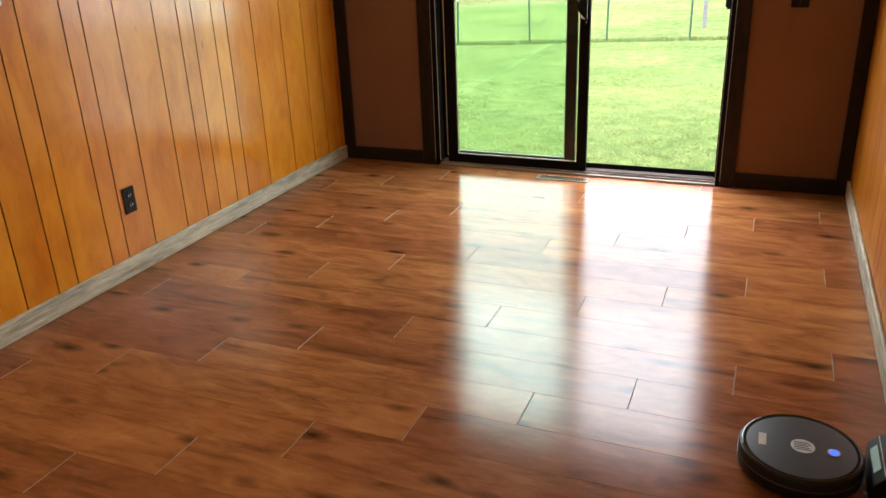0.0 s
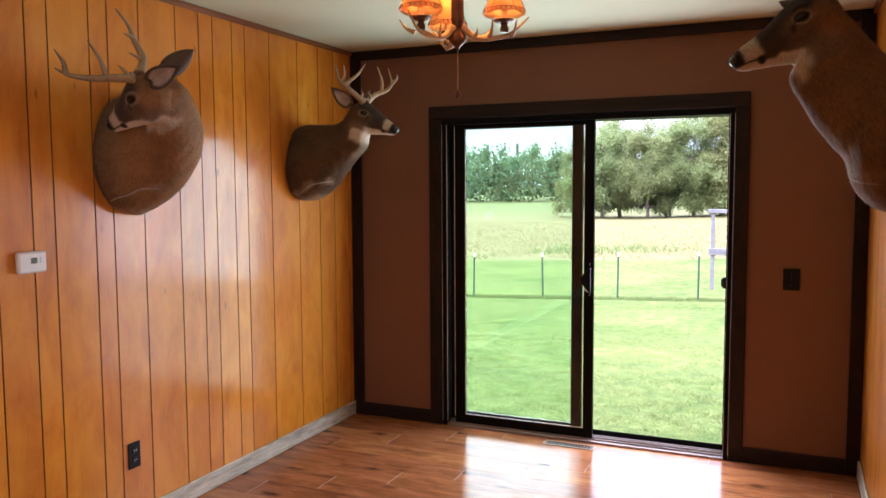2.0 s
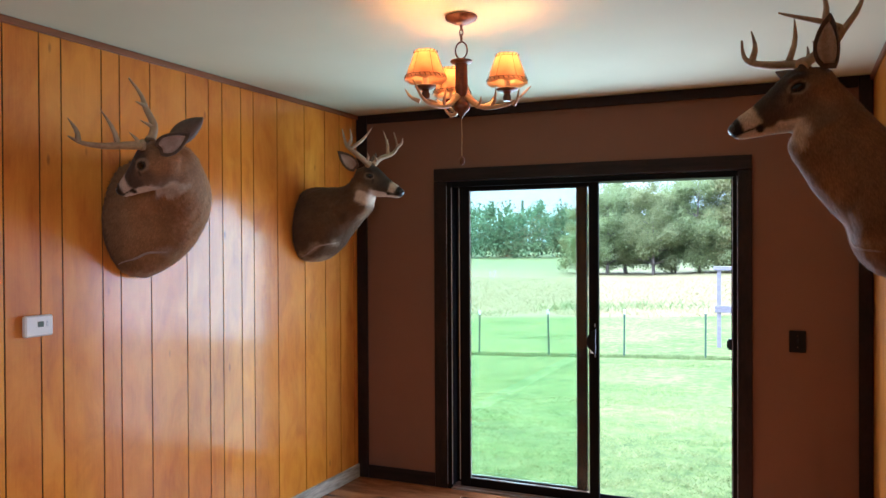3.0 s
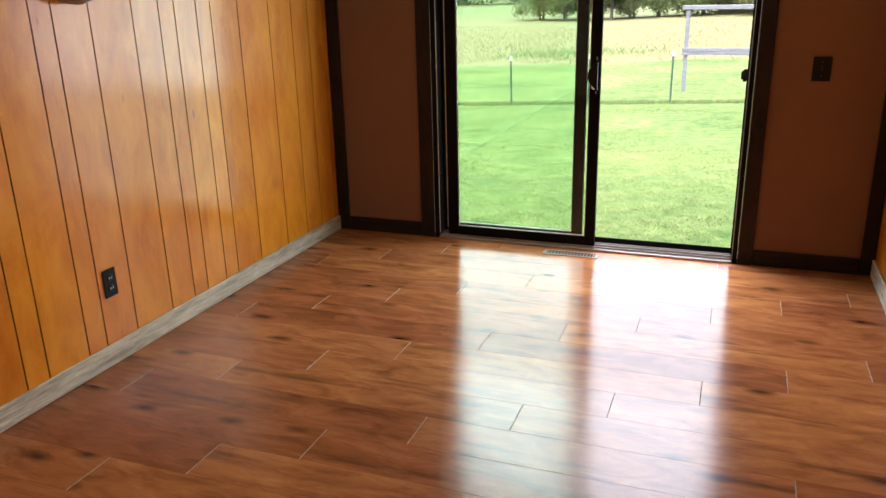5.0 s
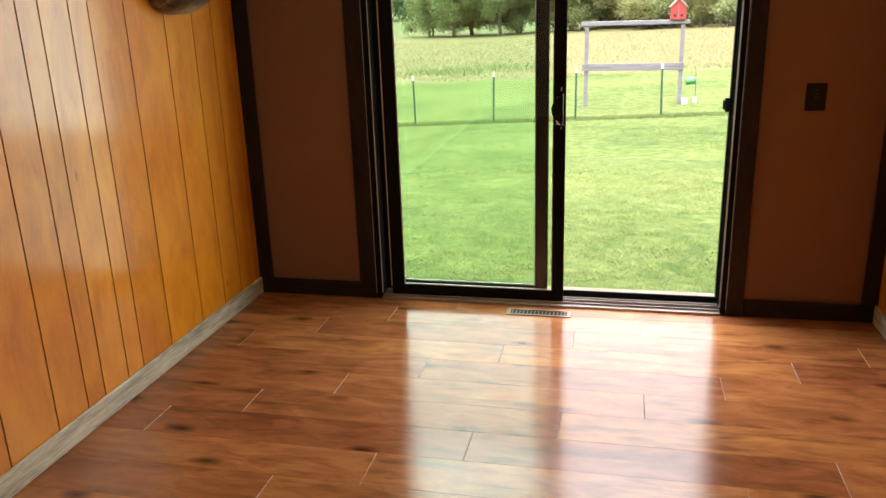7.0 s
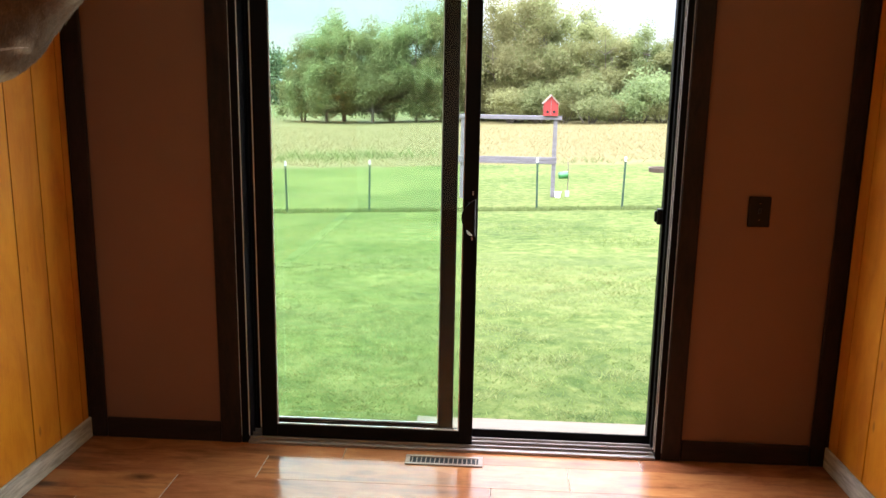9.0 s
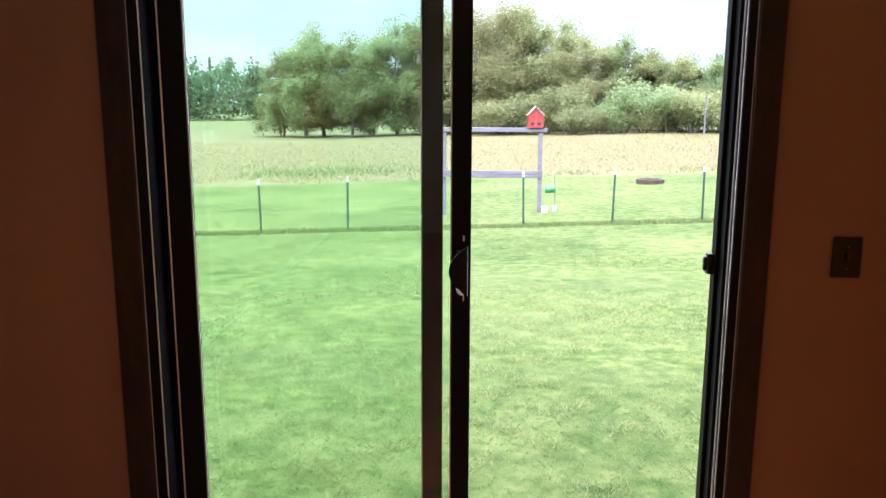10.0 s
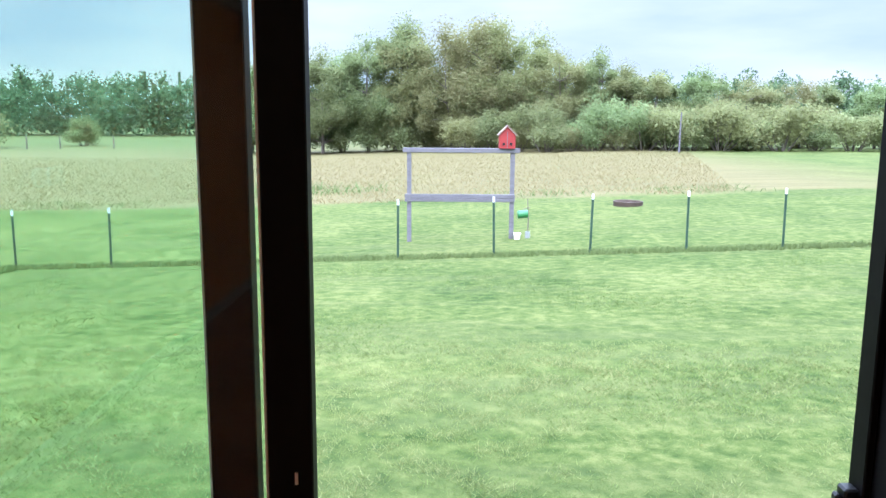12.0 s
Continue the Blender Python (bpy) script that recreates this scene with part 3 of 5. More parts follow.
def door_leaf(name, label, x0, x1, y0, stile_l, stile_r, z0=0.020, z1=1.945, rail_b=0.055, rail_t=0.03, depth=0.032):
    y1 = y0 + depth
    leaf = part(name, boxes((x0, x0 + stile_l, y0, y1, z0, z1), (x1 - stile_r, x1, y0, y1, z0, z1),
                            (x0 + stile_l, x1 - stile_r, y0 + 0.001, y1 - 0.001, z0, z0 + rail_b), (x0 + stile_l, x1 - stile_r, y0 + 0.001, y1 - 0.001, z1 - rail_t, z1), bevel=0.002), BRONZE, door_1, label)
    g = part("pane", boxes((x0 + stile_l - 0.006, x1 - stile_r + 0.006, y0 + 0.013, y0 + 0.018, z0 + rail_b - 0.006, z1 - rail_t + 0.006)), SLIDEGLASS, leaf, "clear greenish glass")
    g.visible_shadow = False
    bead = boxes((x0 + stile_l, x0 + stile_l + 0.004, y0 + 0.006, y0 + 0.0125, z0 + rail_b, z1 - rail_t), (x1 - stile_r - 0.004, x1 - stile_r, y0 + 0.006, y0 + 0.0125, z0 + rail_b, z1 - rail_t),
                 (x0 + stile_l + 0.004, x1 - stile_r - 0.004, y0 + 0.006, y0 + 0.0125, z0 + rail_b, z0 + rail_b + 0.005))
    part("glazing_bead", bead, STEELEDGE, leaf, "pale metal glazing bead")
    return leaf


slider = door_leaf("sliding_panel", "bronze framed sliding door leaf", -2.226, -1.330, YD + 0.015, 0.066, 0.057)
fixed = door_leaf("fixed_panel", "bronze framed fixed door leaf", -2.2745, -1.416, YD + 0.080, 0.045, 0.062)
# pale strip in place of the daylight showing through the gap beside the leaf
part("edge_strip", boxes((-2.2300, -2.2264, YD + 0.0125, YD + 0.0160, 0.060, 1.930)), STEELEDGE, slider, "thin pale edge line")
# D-shaped pull of the sliding leaf, with a worn bright lower end
HZ0, HZ1 = 0.918, 1.066
prof = [(-1.340 - 0.008 * math.sin(math.pi * k / 18) - 0.046 * math.sin(math.pi * k / 18) ** 0.8, HZ0 + (HZ1 - HZ0) * k / 18) for k in range(19)]
bm = bmesh.new()
sides = [[bm.verts.new((-1.338 if k in (0, 18) else x, y, z)) for k, (x, z) in enumerate(prof)] for y in (YD - 0.030, YD - 0.010)]
for a in sides:
    bm.faces.new(a)
for k in range(19):
    q = (k + 1) % 19
    bm.faces.new((sides[0][k], sides[0][q], sides[1][q], sides[1][k]))
bmesh.ops.bevel(bm, geom=[e for e in bm.edges if abs(e.verts[0].co.y - e.verts[1].co.y) < 1e-6], offset=0.005, segments=2, affect="EDGES", profile=0.6)
handle = part("handle", bm, MATTBLACK, slider, "black D-shaped pull handle", smooth=50)
part("mount", boxes((-1.372, -1.348, YD - 0.0098, YD + 0.0148, 0.935, 1.050), bevel=0.003), MATTBLACK, handle)
part("handle_end", loft(bmesh.new(), curve_pts([(-1.372, YD - 0.031, 0.944), (-1.362, YD - 0.0315, 0.930), (-1.349, YD - 0.031, 0.922)], 7), [0.0008, 0.003, 0.005, 0.0055, 0.005, 0.003, 0.001], 8), STEELEDGE, handle, "worn bright handle end", smooth=60)
for za, zb in ((1.076, 1.092), (0.894, 0.908)):
    part("lock_plate", boxes((-1.353, -1.349, YD + 0.0125, YD + 0.0148, za, zb)), STEELEDGE, handle, "thin bright lock plate edge")
# keeper on the east jamb
bm = boxes((DR - 0.062, DR - 0.041, YD + 0.112, YD + 0.138, 0.962, 1.026), (DR - 0.071, DR - 0.062, YD + 0.118, YD + 0.134, 0.972, 1.016), bevel=0.003)
part("keeper", bm, BLACKPL, door_1, "black latch keeper")

# side window behind the entrance: unseen, added to house the fill lamp
window_1 = thing("window_1", "assumed dark framed side window, out of view", "window", kind="structure")
part("window_frame", boxes((XR + 0.02, XR + 0.12, -1.099, -1.05, 0.801, 2.099), (XR + 0.02, XR + 0.12, 0.05, 0.099, 0.801, 2.099), (XR + 0.02, XR + 0.12, -1.05, 0.05, 0.801, 0.85), (XR + 0.02, XR + 0.12, -1.05, 0.05, 2.05, 2.099)), DARKWOOD, window_1)
wp = part("pane", boxes((XR + 0.10, XR + 0.105, -1.049, 0.049, 0.851, 2.049)), SLIDEGLASS, window_1)
wp.visible_shadow = False
part("window_sill", boxes((XR - 0.03, XR + 0.019, -1.13, 0.13, 0.775, 0.798), bevel=0.003), DARKWOOD, window_1)

# ---- small fixtures ----
# light switch on the door wall
sw = thing("light_switch", "dark brown wall plate with a toggle switch", "switch", at=(-0.247, YD - 0.001, 1.042))
bm = boxes((-0.289, -0.205, YD - 0.008, YD - 0.001, 0.983, 1.101), bevel=0.003)
part("plate", bm, BROWNPL, sw)
part("toggle", boxes((-0.252, -0.242, YD - 0.018, YD - 0.0085, 1.035, 1.055), bevel=0.002), BLACKPL, sw)
for zz in (1.010, 1.074):
    part("screw", lathe(bmesh.new(), [(0, -0.0), (0.003, 0), (0.003, 0.003), (0, 0.003)], (-0.247, YD - 0.0115, zz - 0.0015), 8), RUST, sw)

# wall outlet in the panelling
OY, OZ = 3.302, 0.346
ol = thing("wall_outlet", "dark brown duplex wall outlet in the panelling", "outlet", at=(XL, OY, OZ))
part("plate", boxes((XL + 0.001, XL + 0.008, OY - 0.036, OY + 0.036, OZ - 0.060, OZ + 0.060), bevel=0.003), BROWNPL, ol)
for dz in (-0.022, 0.022):
    rec = part("receptacle", loft(bmesh.new(), [(XL + 0.0085, OY, OZ + dz), (XL + 0.0110, OY, OZ + dz)], [(0.017, 0.015), (0.016, 0.014)], 16), BLACKPL, ol, smooth=40)
    part("slot", boxes((XL + 0.0112, XL + 0.0122, OY - 0.0075, OY - 0.0055, OZ + dz - 0.004, OZ + dz + 0.006)), PALEGREY, rec)
    part("slot", boxes((XL + 0.0112, XL + 0.0122, OY + 0.0055, OY + 0.0075, OZ + dz - 0.004, OZ + dz + 0.006)), PALEGREY, rec)

# thermostat
TY, TZ = 2.812, 1.269
th = thing("thermostat", "white plastic thermostat with a small display", "thermostat", at=(XL, TY, TZ))
part("case", boxes((XL + 0.001, XL + 0.026, TY - 0.062, TY + 0.062, TZ - 0.041, TZ + 0.041), bevel=0.006), PALEPL, th, smooth=35)
part("display", boxes((XL + 0.0262, XL + 0.0275, TY - 0.010, TY + 0.016, TZ - 0.004, TZ + 0.018)), LCD, th, "grey display")
for dz in (0.002, 0.014):
    part("button", boxes((XL + 0.0262, XL + 0.0285, TY + 0.028, TY + 0.036, TZ + dz - 0.004, TZ + dz + 0.004), bevel=0.001), PALEGREY, th, "pale button")

# floor register before the door
vt = thing("floor_register", "tan slotted metal floor vent in the planks", "vent", at=(-1.440, 5.195, 0))
VX0, VX1, VY0, VY1 = -1.597, -1.283, 5.155, 5.238
part("frame", boxes((VX0, VX1, VY0, VY0 + 0.016, 0.0005, 0.005), (VX0, VX1, VY1 - 0.016, VY1, 0.0005, 0.005), (VX0, VX0 + 0.018, VY0 + 0.016, VY1 - 0.016, 0.0005, 0.005), (VX1 - 0.018, VX1, VY0 + 0.016, VY1 - 0.016, 0.0005, 0.005), bevel=0.001), VENTM, vt)
part("well", boxes((VX0 + 0.018, VX1 - 0.018, VY0 + 0.016, VY1 - 0.016, 0.0005, 0.0015)), MATTBLACK, vt, "dark duct below")
NS = 15
for i in range(NS):
    xx = VX0 + 0.018 + (i + 0.5) * (VX1 - VX0 - 0.036) / NS
    part("louvre", boxes((xx - 0.0019, xx + 0.0019, VY0 + 0.0162, VY1 - 0.0162, 0.0016, 0.0030)), VENTM, vt)

# robot vacuum and its dock by the east wall
RX, RY, RR = -0.158, 2.742, 0.160
rv = thing("robot_vacuum", "black round robot vacuum with a lit blue button", "robot vacuum", at=(RX, RY, 0))
part("body", lathe(bmesh.new(), [(0, 0.012), (RR - 0.014, 0.012), (RR - 0.003, 0.016), (RR, 0.024), (RR, 0.068), (RR - 0.004, 0.075), (RR - 0.016, 0.078), (0, 0.078)], (RX, RY, 0), 64), BLACKPL, rv, smooth=40)
part("rim", lathe(bmesh.new(), [(RR - 0.020, 0.0782), (RR - 0.012, 0.0800), (RR - 0.008, 0.0795), (RR - 0.006, 0.0765)], (RX, RY, 0), 64, True), GLOSSBLACK, rv, "glossy black rim", smooth=60)
part("top_plate", lathe(bmesh.new(), [(0, 0.0790), (RR - 0.024, 0.0790), (RR - 0.021, 0.0786), (RR - 0.021, 0.0783), (0, 0.0783)], (RX, RY, 0), 64), GUNMETAL, rv, "dark grey satin cover", smooth=40)
bm = lathe(bmesh.new(), [(0, 0.0), (0.031, 0.0), (0.031, 0.0009), (0, 0.0009)], (RX + 0.005, RY + 0.0, 0.0792), 32)
part("sticker", bm, PALEGREY, rv, "round pale sticker")
for k in range(5):
    part("print_bar", boxes((RX - 0.018 + 0.03 * 0, RX + 0.026 - 0.004 * (k % 3), RY - 0.018 + 0.008 * k, RY - 0.0145 + 0.008 * k, 0.0802, 0.0805)), GUNMETAL, rv)
part("brand_bar", boxes((RX - 0.108, RX - 0.088, RY - 0.026, RY + 0.030, 0.0792, 0.0796)), POSTTIP, rv, "white lettering strip")
bt = part("button_ring", lathe(bmesh.new(), [(0.013, 0), (0.017, 0.0), (0.017, 0.002), (0.013, 0.002)], (RX + 0.082, RY - 0.006, 0.0792), 24, True), STEELEDGE, rv, "bright ring")
part("button", lathe(bmesh.new(), [(0, 0), (0.0125, 0), (0.0125, 0.0015), (0, 0.0018)], (RX + 0.082, RY - 0.006, 0.0792), 20), BLUELED, bt, "lit blue button")
part("bumper_gap", lathe(bmesh.new(), [(RR + 0.0002, 0.046), (RR + 0.0016, 0.047), (RR + 0.0016, 0.051), (RR + 0.0002, 0.052)], (RX, RY, 0), 64, True), GUNMETAL, rv, smooth=40)
for dx, dy in ((-0.09, 0.0), (0.09, 0.0), (0.0, 0.10)):
    part("wheel", lathe(bmesh.new(), [(0, 0.0005), (0.016, 0.0005), (0.018, 0.006), (0.016, 0.0118), (0, 0.0118)], (RX + dx, RY + dy, 0), 14), BLACKPL, rv)
dk = thing("charging_dock", "black plastic charging dock against the baseboard", "charging dock", at=(0.055, 2.73, 0))
bm = bmesh.new()
prof = [(0.012, 0.0005), (0.096, 0.0005), (0.096, 0.112), (0.070, 0.116), (0.034, 0.098), (0.012, 0.070)]
fr = [bm.verts.new((x, 2.635, z)) for x, z in prof]
bk = [bm.verts.new((x, 2.832, z)) for x, z in prof]
bm.faces.new(fr)
bm.faces.new(bk)
for i in range(6):
    q = (i + 1) % 6
    bm.faces.new((fr[i], fr[q], bk[q], bk[i]))
bmesh.ops.bevel(bm, geom=list(bm.edges), offset=0.005, segments=2, affect="EDGES", profile=0.6)
part("housing", bm, MATTBLACK, dk, smooth=40)
bm = boxes((-0.013, 0.013, 2.680, 2.790, 0.0, 0.0018), bevel=0.0006)
bmesh.ops.transform(bm, matrix=Matrix.Translation((0.0235, 0, 0.0862)) @ Matrix.Rotation(-math.atan2(0.028, 0.022), 4, "Y"), verts=bm.verts)
part("window", bm, GLOSSBLACK, dk, "glossy sensor window")
part("contact", boxes((0.0030, 0.0115, 2.690, 2.700, 0.0005, 0.0040)), STEELEDGE, dk, "bright charging contact")
part("contact", boxes((0.0030, 0.0115, 2.770, 2.780, 0.0005, 0.0040)), STEELEDGE, dk, "bright charging contact")
part("trim_edge", boxes((0.0355, 0.0375, 2.642, 2.825, 0.0998, 0.1020)), STEELEDGE, dk, "thin bright trim edge")

# ---- antler chandelier ----
CX, CY = -1.418, 3.430
ch = thing("chandelier", "rust bronze antler chandelier with three lit rawhide shades", "chandelier", at=(CX, CY, H))
part("canopy", lathe(bmesh.new(), [(0, -0.034), (0.012, -0.034), (0.030, -0.028), (0.058, -0.014), (0.062, -0.004), (0.060, -0.001), (0, -0.001)], (CX, CY, H), 36), RUST, ch, smooth=50)


def torus(bm, centre, r, tube, axis, stretch=1.0, seg=20):
    pts = []
    for i in range(seg + 1):
        a = 2 * math.pi * i / seg
        if axis == "X":
            pts.append(Vector(centre) + Vector((0, r * math.cos(a), r * stretch * math.sin(a))))
        else:
            pts.append(Vector(centre) + Vector((r * math.cos(a), 0, r * stretch * math.sin(a))))
    return loft(bm, pts, [tube] * len(pts), 7, up=(1, 0, 0) if axis == "X" else (0, 1, 0), caps=False)


part("hook", loft(bmesh.new(), [(CX, CY, H - 0.030), (CX, CY, H - 0.046), (CX + 0.004, CY, H - 0.056)], [0.006, 0.005, 0.004], 8), RUST, ch)
part("chain_link", torus(bmesh.new(), (CX, CY, H - 0.062), 0.007, 0.0024, "Z", 1.9), RUST, ch, smooth=60)
part("chain_link", torus(bmesh.new(), (CX, CY, H - 0.082), 0.007, 0.0024, "X", 1.9), RUST, ch, smooth=60)
TOPZ = 2.279
part("ring", torus(bmesh.new(), (CX, CY, TOPZ + 0.036), 0.024, 0.0032, "Z", 1.35), RUST, ch, smooth=60)
part("column", lathe(bmesh.new(), [(0, 0.004), (0.012, 0.004), (0.014, 0.0), (0.040, -0.002), (0.043, -0.007), (0.038, -0.012), (0.024, -0.016), (0.023, -0.030), (0.024, -0.110), (0.020, -0.128), (0.015, -0.140),
                                   (0.020, -0.150), (0.030, -0.162), (0.034, -0.176), (0.030, -0.190), (0.016, -0.202), (0.008, -0.212), (0.004, -0.222), (0, -0.224)], (CX, CY, TOPZ), 28), RUST, ch, "ribbed rust bronze column", smooth=45)
part("pull_chain", loft(bmesh.new(), [(CX, CY, TOPZ - 0.222), (CX + 0.001, CY, TOPZ - 0.300), (CX, CY, TOPZ - 0.366)], [0.0017] * 3, 5), PALEANTLER, ch)
part("pull_knob", lathe(bmesh.new(), [(0, 0.0), (0.004, -0.002), (0.009, -0.010), (0.011, -0.018), (0.009, -0.027), (0.004, -0.034), (0, -0.036)], (CX, CY, TOPZ - 0.364), 12), RUST, ch, "pine cone shaped pull", smooth=60)

VIEW = Vector((-1.155, 2.765, 0)).normalized()          # from the entrance side towards the lamp
SIDE = Vector((VIEW.y, -VIEW.x, 0))
for k, (lat, dep) in enumerate(((-0.131, -0.120), (0.170, -0.052), (-0.039, 0.173))):
    out = (SIDE * lat + VIEW * dep)
    d = out.normalized()
    tang = Vector((-d.y, d.x, 0))
    c = Vector((CX, CY, 0))
    zc = 2.128
    arm = part("antler_arm", loft(bmesh.new(), curve_pts([c + d * 0.020 + Vector((0, 0, zc + 0.012)), c + d * 0.075 + Vector((0, 0, zc - 0.030)), c + d * 0.145 + Vector((0, 0, zc - 0.034)), c + d * 0.205 + tang * 0.012 + Vector((0, 0, zc - 0.016)), c + d * 0.262 + tang * 0.03 + Vector((0, 0, zc + 0.040))], 14),
                                  [0.0135 - 0.0008 * i if i < 12 else 0.0035 - 0.0012 * (i - 12) for i in range(14)], 9), PALEANTLER, ch, "cast antler arm", smooth=60)
    for (r, tn, up, side) in ((0.090, 0.050, 0.055, 1), (0.120, 0.060, 0.060, -1), (0.205, 0.050, 0.050, -1), (0.060, 0.045, 0.03, -1)):
        a = c + d * r + Vector((0, 0, zc - 0.030))
        b = a + tang * tn * side * 0.55 + d * 0.02 + Vector((0, 0, up * 0.35))
        e = a + tang * tn * side + d * 0.03 + Vector((0, 0, up))
        part("tine", loft(bmesh.new(), curve_pts([a, b, e], 6), [0.0085, 0.0075, 0.006, 0.0048, 0.003, 0.001], 7), PALEANTLER, arm, smooth=60)
    p = c + out
    part("socket", lathe(bmesh.new(), [(0, -0.036), (0.014, -0.036), (0.016, -0.022), (0.011, -0.010), (0.016, -0.002), (0, -0.002)], (p.x, p.y, zc + 0.020), 18), RUST, ch, smooth=45)
    part("drip_pan", lathe(bmesh.new(), [(0, 0.0), (0.024, 0.0), (0.036, 0.005), (0.041, 0.010), (0.038, 0.012), (0.022, 0.007), (0, 0.006)], (p.x, p.y, zc + 0.018), 24), RUST, ch, smooth=50)
    part("candle_sleeve", lathe(bmesh.new(), [(0, 0.0), (0.0105, 0.0), (0.0105, 0.052), (0, 0.052)], (p.x, p.y, zc + 0.024), 14), CANDLE, ch, smooth=40)
    bulb = part("bulb", lathe(bmesh.new(), [(0, 0), (0.007, 0.001), (0.015, 0.018), (0.013, 0.034), (0.004, 0.052), (0, 0.054)], (p.x, p.y, zc + 0.0765), 14), BULB, ch, "lit flame bulb", smooth=60)
    bulb.visible_shadow = False
    # shade: a flared cone with a wavy laced hem
    SEG, zb, zt, rb, rt = 48, 2.176, 2.286, 0.078, 0.038
    bm = bmesh.new()
    rings = []
    for q in range(7):
        w = q / 6
        ring = []
        for i in range(SEG):
            a = 2 * math.pi * i / SEG
            r = rb + (rt - rb) * w
            z = zb + (zt - zb) * w + (0.0035 * math.cos(8 * a) if q == 0 else 0)
            facet = 1 - 0.012 * abs(math.sin(3 * a))
            ring.append(bm.verts.new((p.x + r * facet * math.cos(a), p.y + r * facet * math.sin(a), z)))
        rings.append(ring)
    for a_, b_ in zip(rings, rings[1:]):
        for i in range(SEG):
            j = (i + 1) % SEG
            bm.faces.new((a_[i], a_[j], b_[j], b_[i]))
    shade = part("shade", bm, SHADE, ch, "amber rawhide shade", smooth=60)
    sol = shade.modifiers.new("thickness", "SOLIDIFY")
    sol.thickness, sol.offset = 0.0012, -1
    lace = bmesh.new()
    for (zr, rr, n) in ((zb + 0.017, rb - 0.004, 26), (zt - 0.010, rt + 0.0035, 16)):
        ringp = [(p.x + rr * 1.012 * math.cos(2 * math.pi * i / 40), p.y + rr * 1.012 * math.sin(2 * math.pi * i / 40), zr) for i in range(41)]
        loft(lace, ringp, [0.0009] * 41, 5, caps=False)
        for i in range(n):
            a = 2 * math.pi * i / n
            e1 = (p.x + rr * 1.014 * math.cos(a), p.y + rr * 1.014 * math.sin(a), zr)
            e2 = (p.x + (rr + 0.003) * 1.02 * math.cos(a + 0.1), p.y + (rr + 0.003) * 1.02 * math.sin(a + 0.1), zr - 0.010 if zr < 2.24 else zr + 0.010)
            loft(lace, [e1, e2], [0.0011, 0.0011], 4)
    for i in range(6):
        a = 2 * math.pi * i / 6 + 0.3
        loft(lace, [(p.x + (rb - 0.004) * 1.01 * math.cos(a), p.y + (rb - 0.004) * 1.01 * math.sin(a), zb + 0.016), (p.x + (rt + 0.003) * 1.01 * math.cos(a), p.y + (rt + 0.003) * 1.01 * math.sin(a), zt - 0.010)], [0.0009, 0.0009], 4)
    part("lacing", lace, LACE, shade, "dark leather lacing")
    lamp = new("bulb_light", bpy.data.lights.new("bulb_light", "POINT"))
    lamp.data.energy, lamp.data.color, lamp.data.shadow_soft_size = LAMP_WATTS, (1.0, 0.39, 0.09), 0.03
    lamp.location = (p.x, p.y, zc + 0.128)


# ---- mounted deer heads ----
def antler(bm, base, fwd, up, side, size, points, beam):
    """One antler: a curved main beam with upright tines; offsets are (forward, up, sideways)."""
    def w(o):
        return base + (fwd * o[0] + up * o[1] + side * o[2]) * size
    line = curve_pts([w(o) for o in beam], 16)
    loft(bm, line, [size * (0.017 - 0.0135 * (i / 15) ** 1.3) for i in range(16)], 9)
    loft(bm, [line[0] - (line[1] - line[0]) * 0.2, line[0] + (line[1] - line[0]) * 0.5], [size * 0.024, size * 0.020], 9)
    for at, tip in points:
        p = line[at]
        q = p + (fwd * tip[0] + up * tip[1] + side * tip[2]) * size
        m = (p + q) / 2 + (fwd * 0.012 - up * 0.004) * size
        loft(bm, curve_pts([p, m, q], 6), [size * v for v in (0.0115, 0.0105, 0.009, 0.007, 0.0045, 0.0015)], 8)


def ring_loft(bm, rings):
    """Closes a skin over rings of equal count, with end caps."""
    vs = [[bm.verts.new(p) for p in ring] for ring in rings]
    n = len(vs[0])
    for a, b in zip(vs, vs[1:]):
        for k in range(n):
            bm.faces.new((a[k], a[(k + 1) % n], b[(k + 1) % n], b[k]))
    bm.faces.new(vs[0])
    bm.faces.new(vs[-1])
    return bm


# a deer's head in its own units: place along it, top, bottom, half width
HEAD = [(-0.060, 0.030, -0.060, 0.045), (-0.030, 0.056, -0.090, 0.062), (0.0, 0.073, -0.110, 0.070), (0.03, 0.083, -0.120, 0.073), (0.06, 0.083, -0.119, 0.073),
        (0.09, 0.073, -0.114, 0.067), (0.12, 0.061, -0.107, 0.058), (0.15, 0.048, -0.098, 0.050), (0.18, 0.037, -0.087, 0.044), (0.21, 0.028, -0.077, 0.040),
        (0.24, 0.021, -0.070, 0.038), (0.265, 0.015, -0.063, 0.036), (0.283, 0.007, -0.055, 0.031), (0.295, -0.004, -0.044, 0.022), (0.301, -0.013, -0.034, 0.011)]


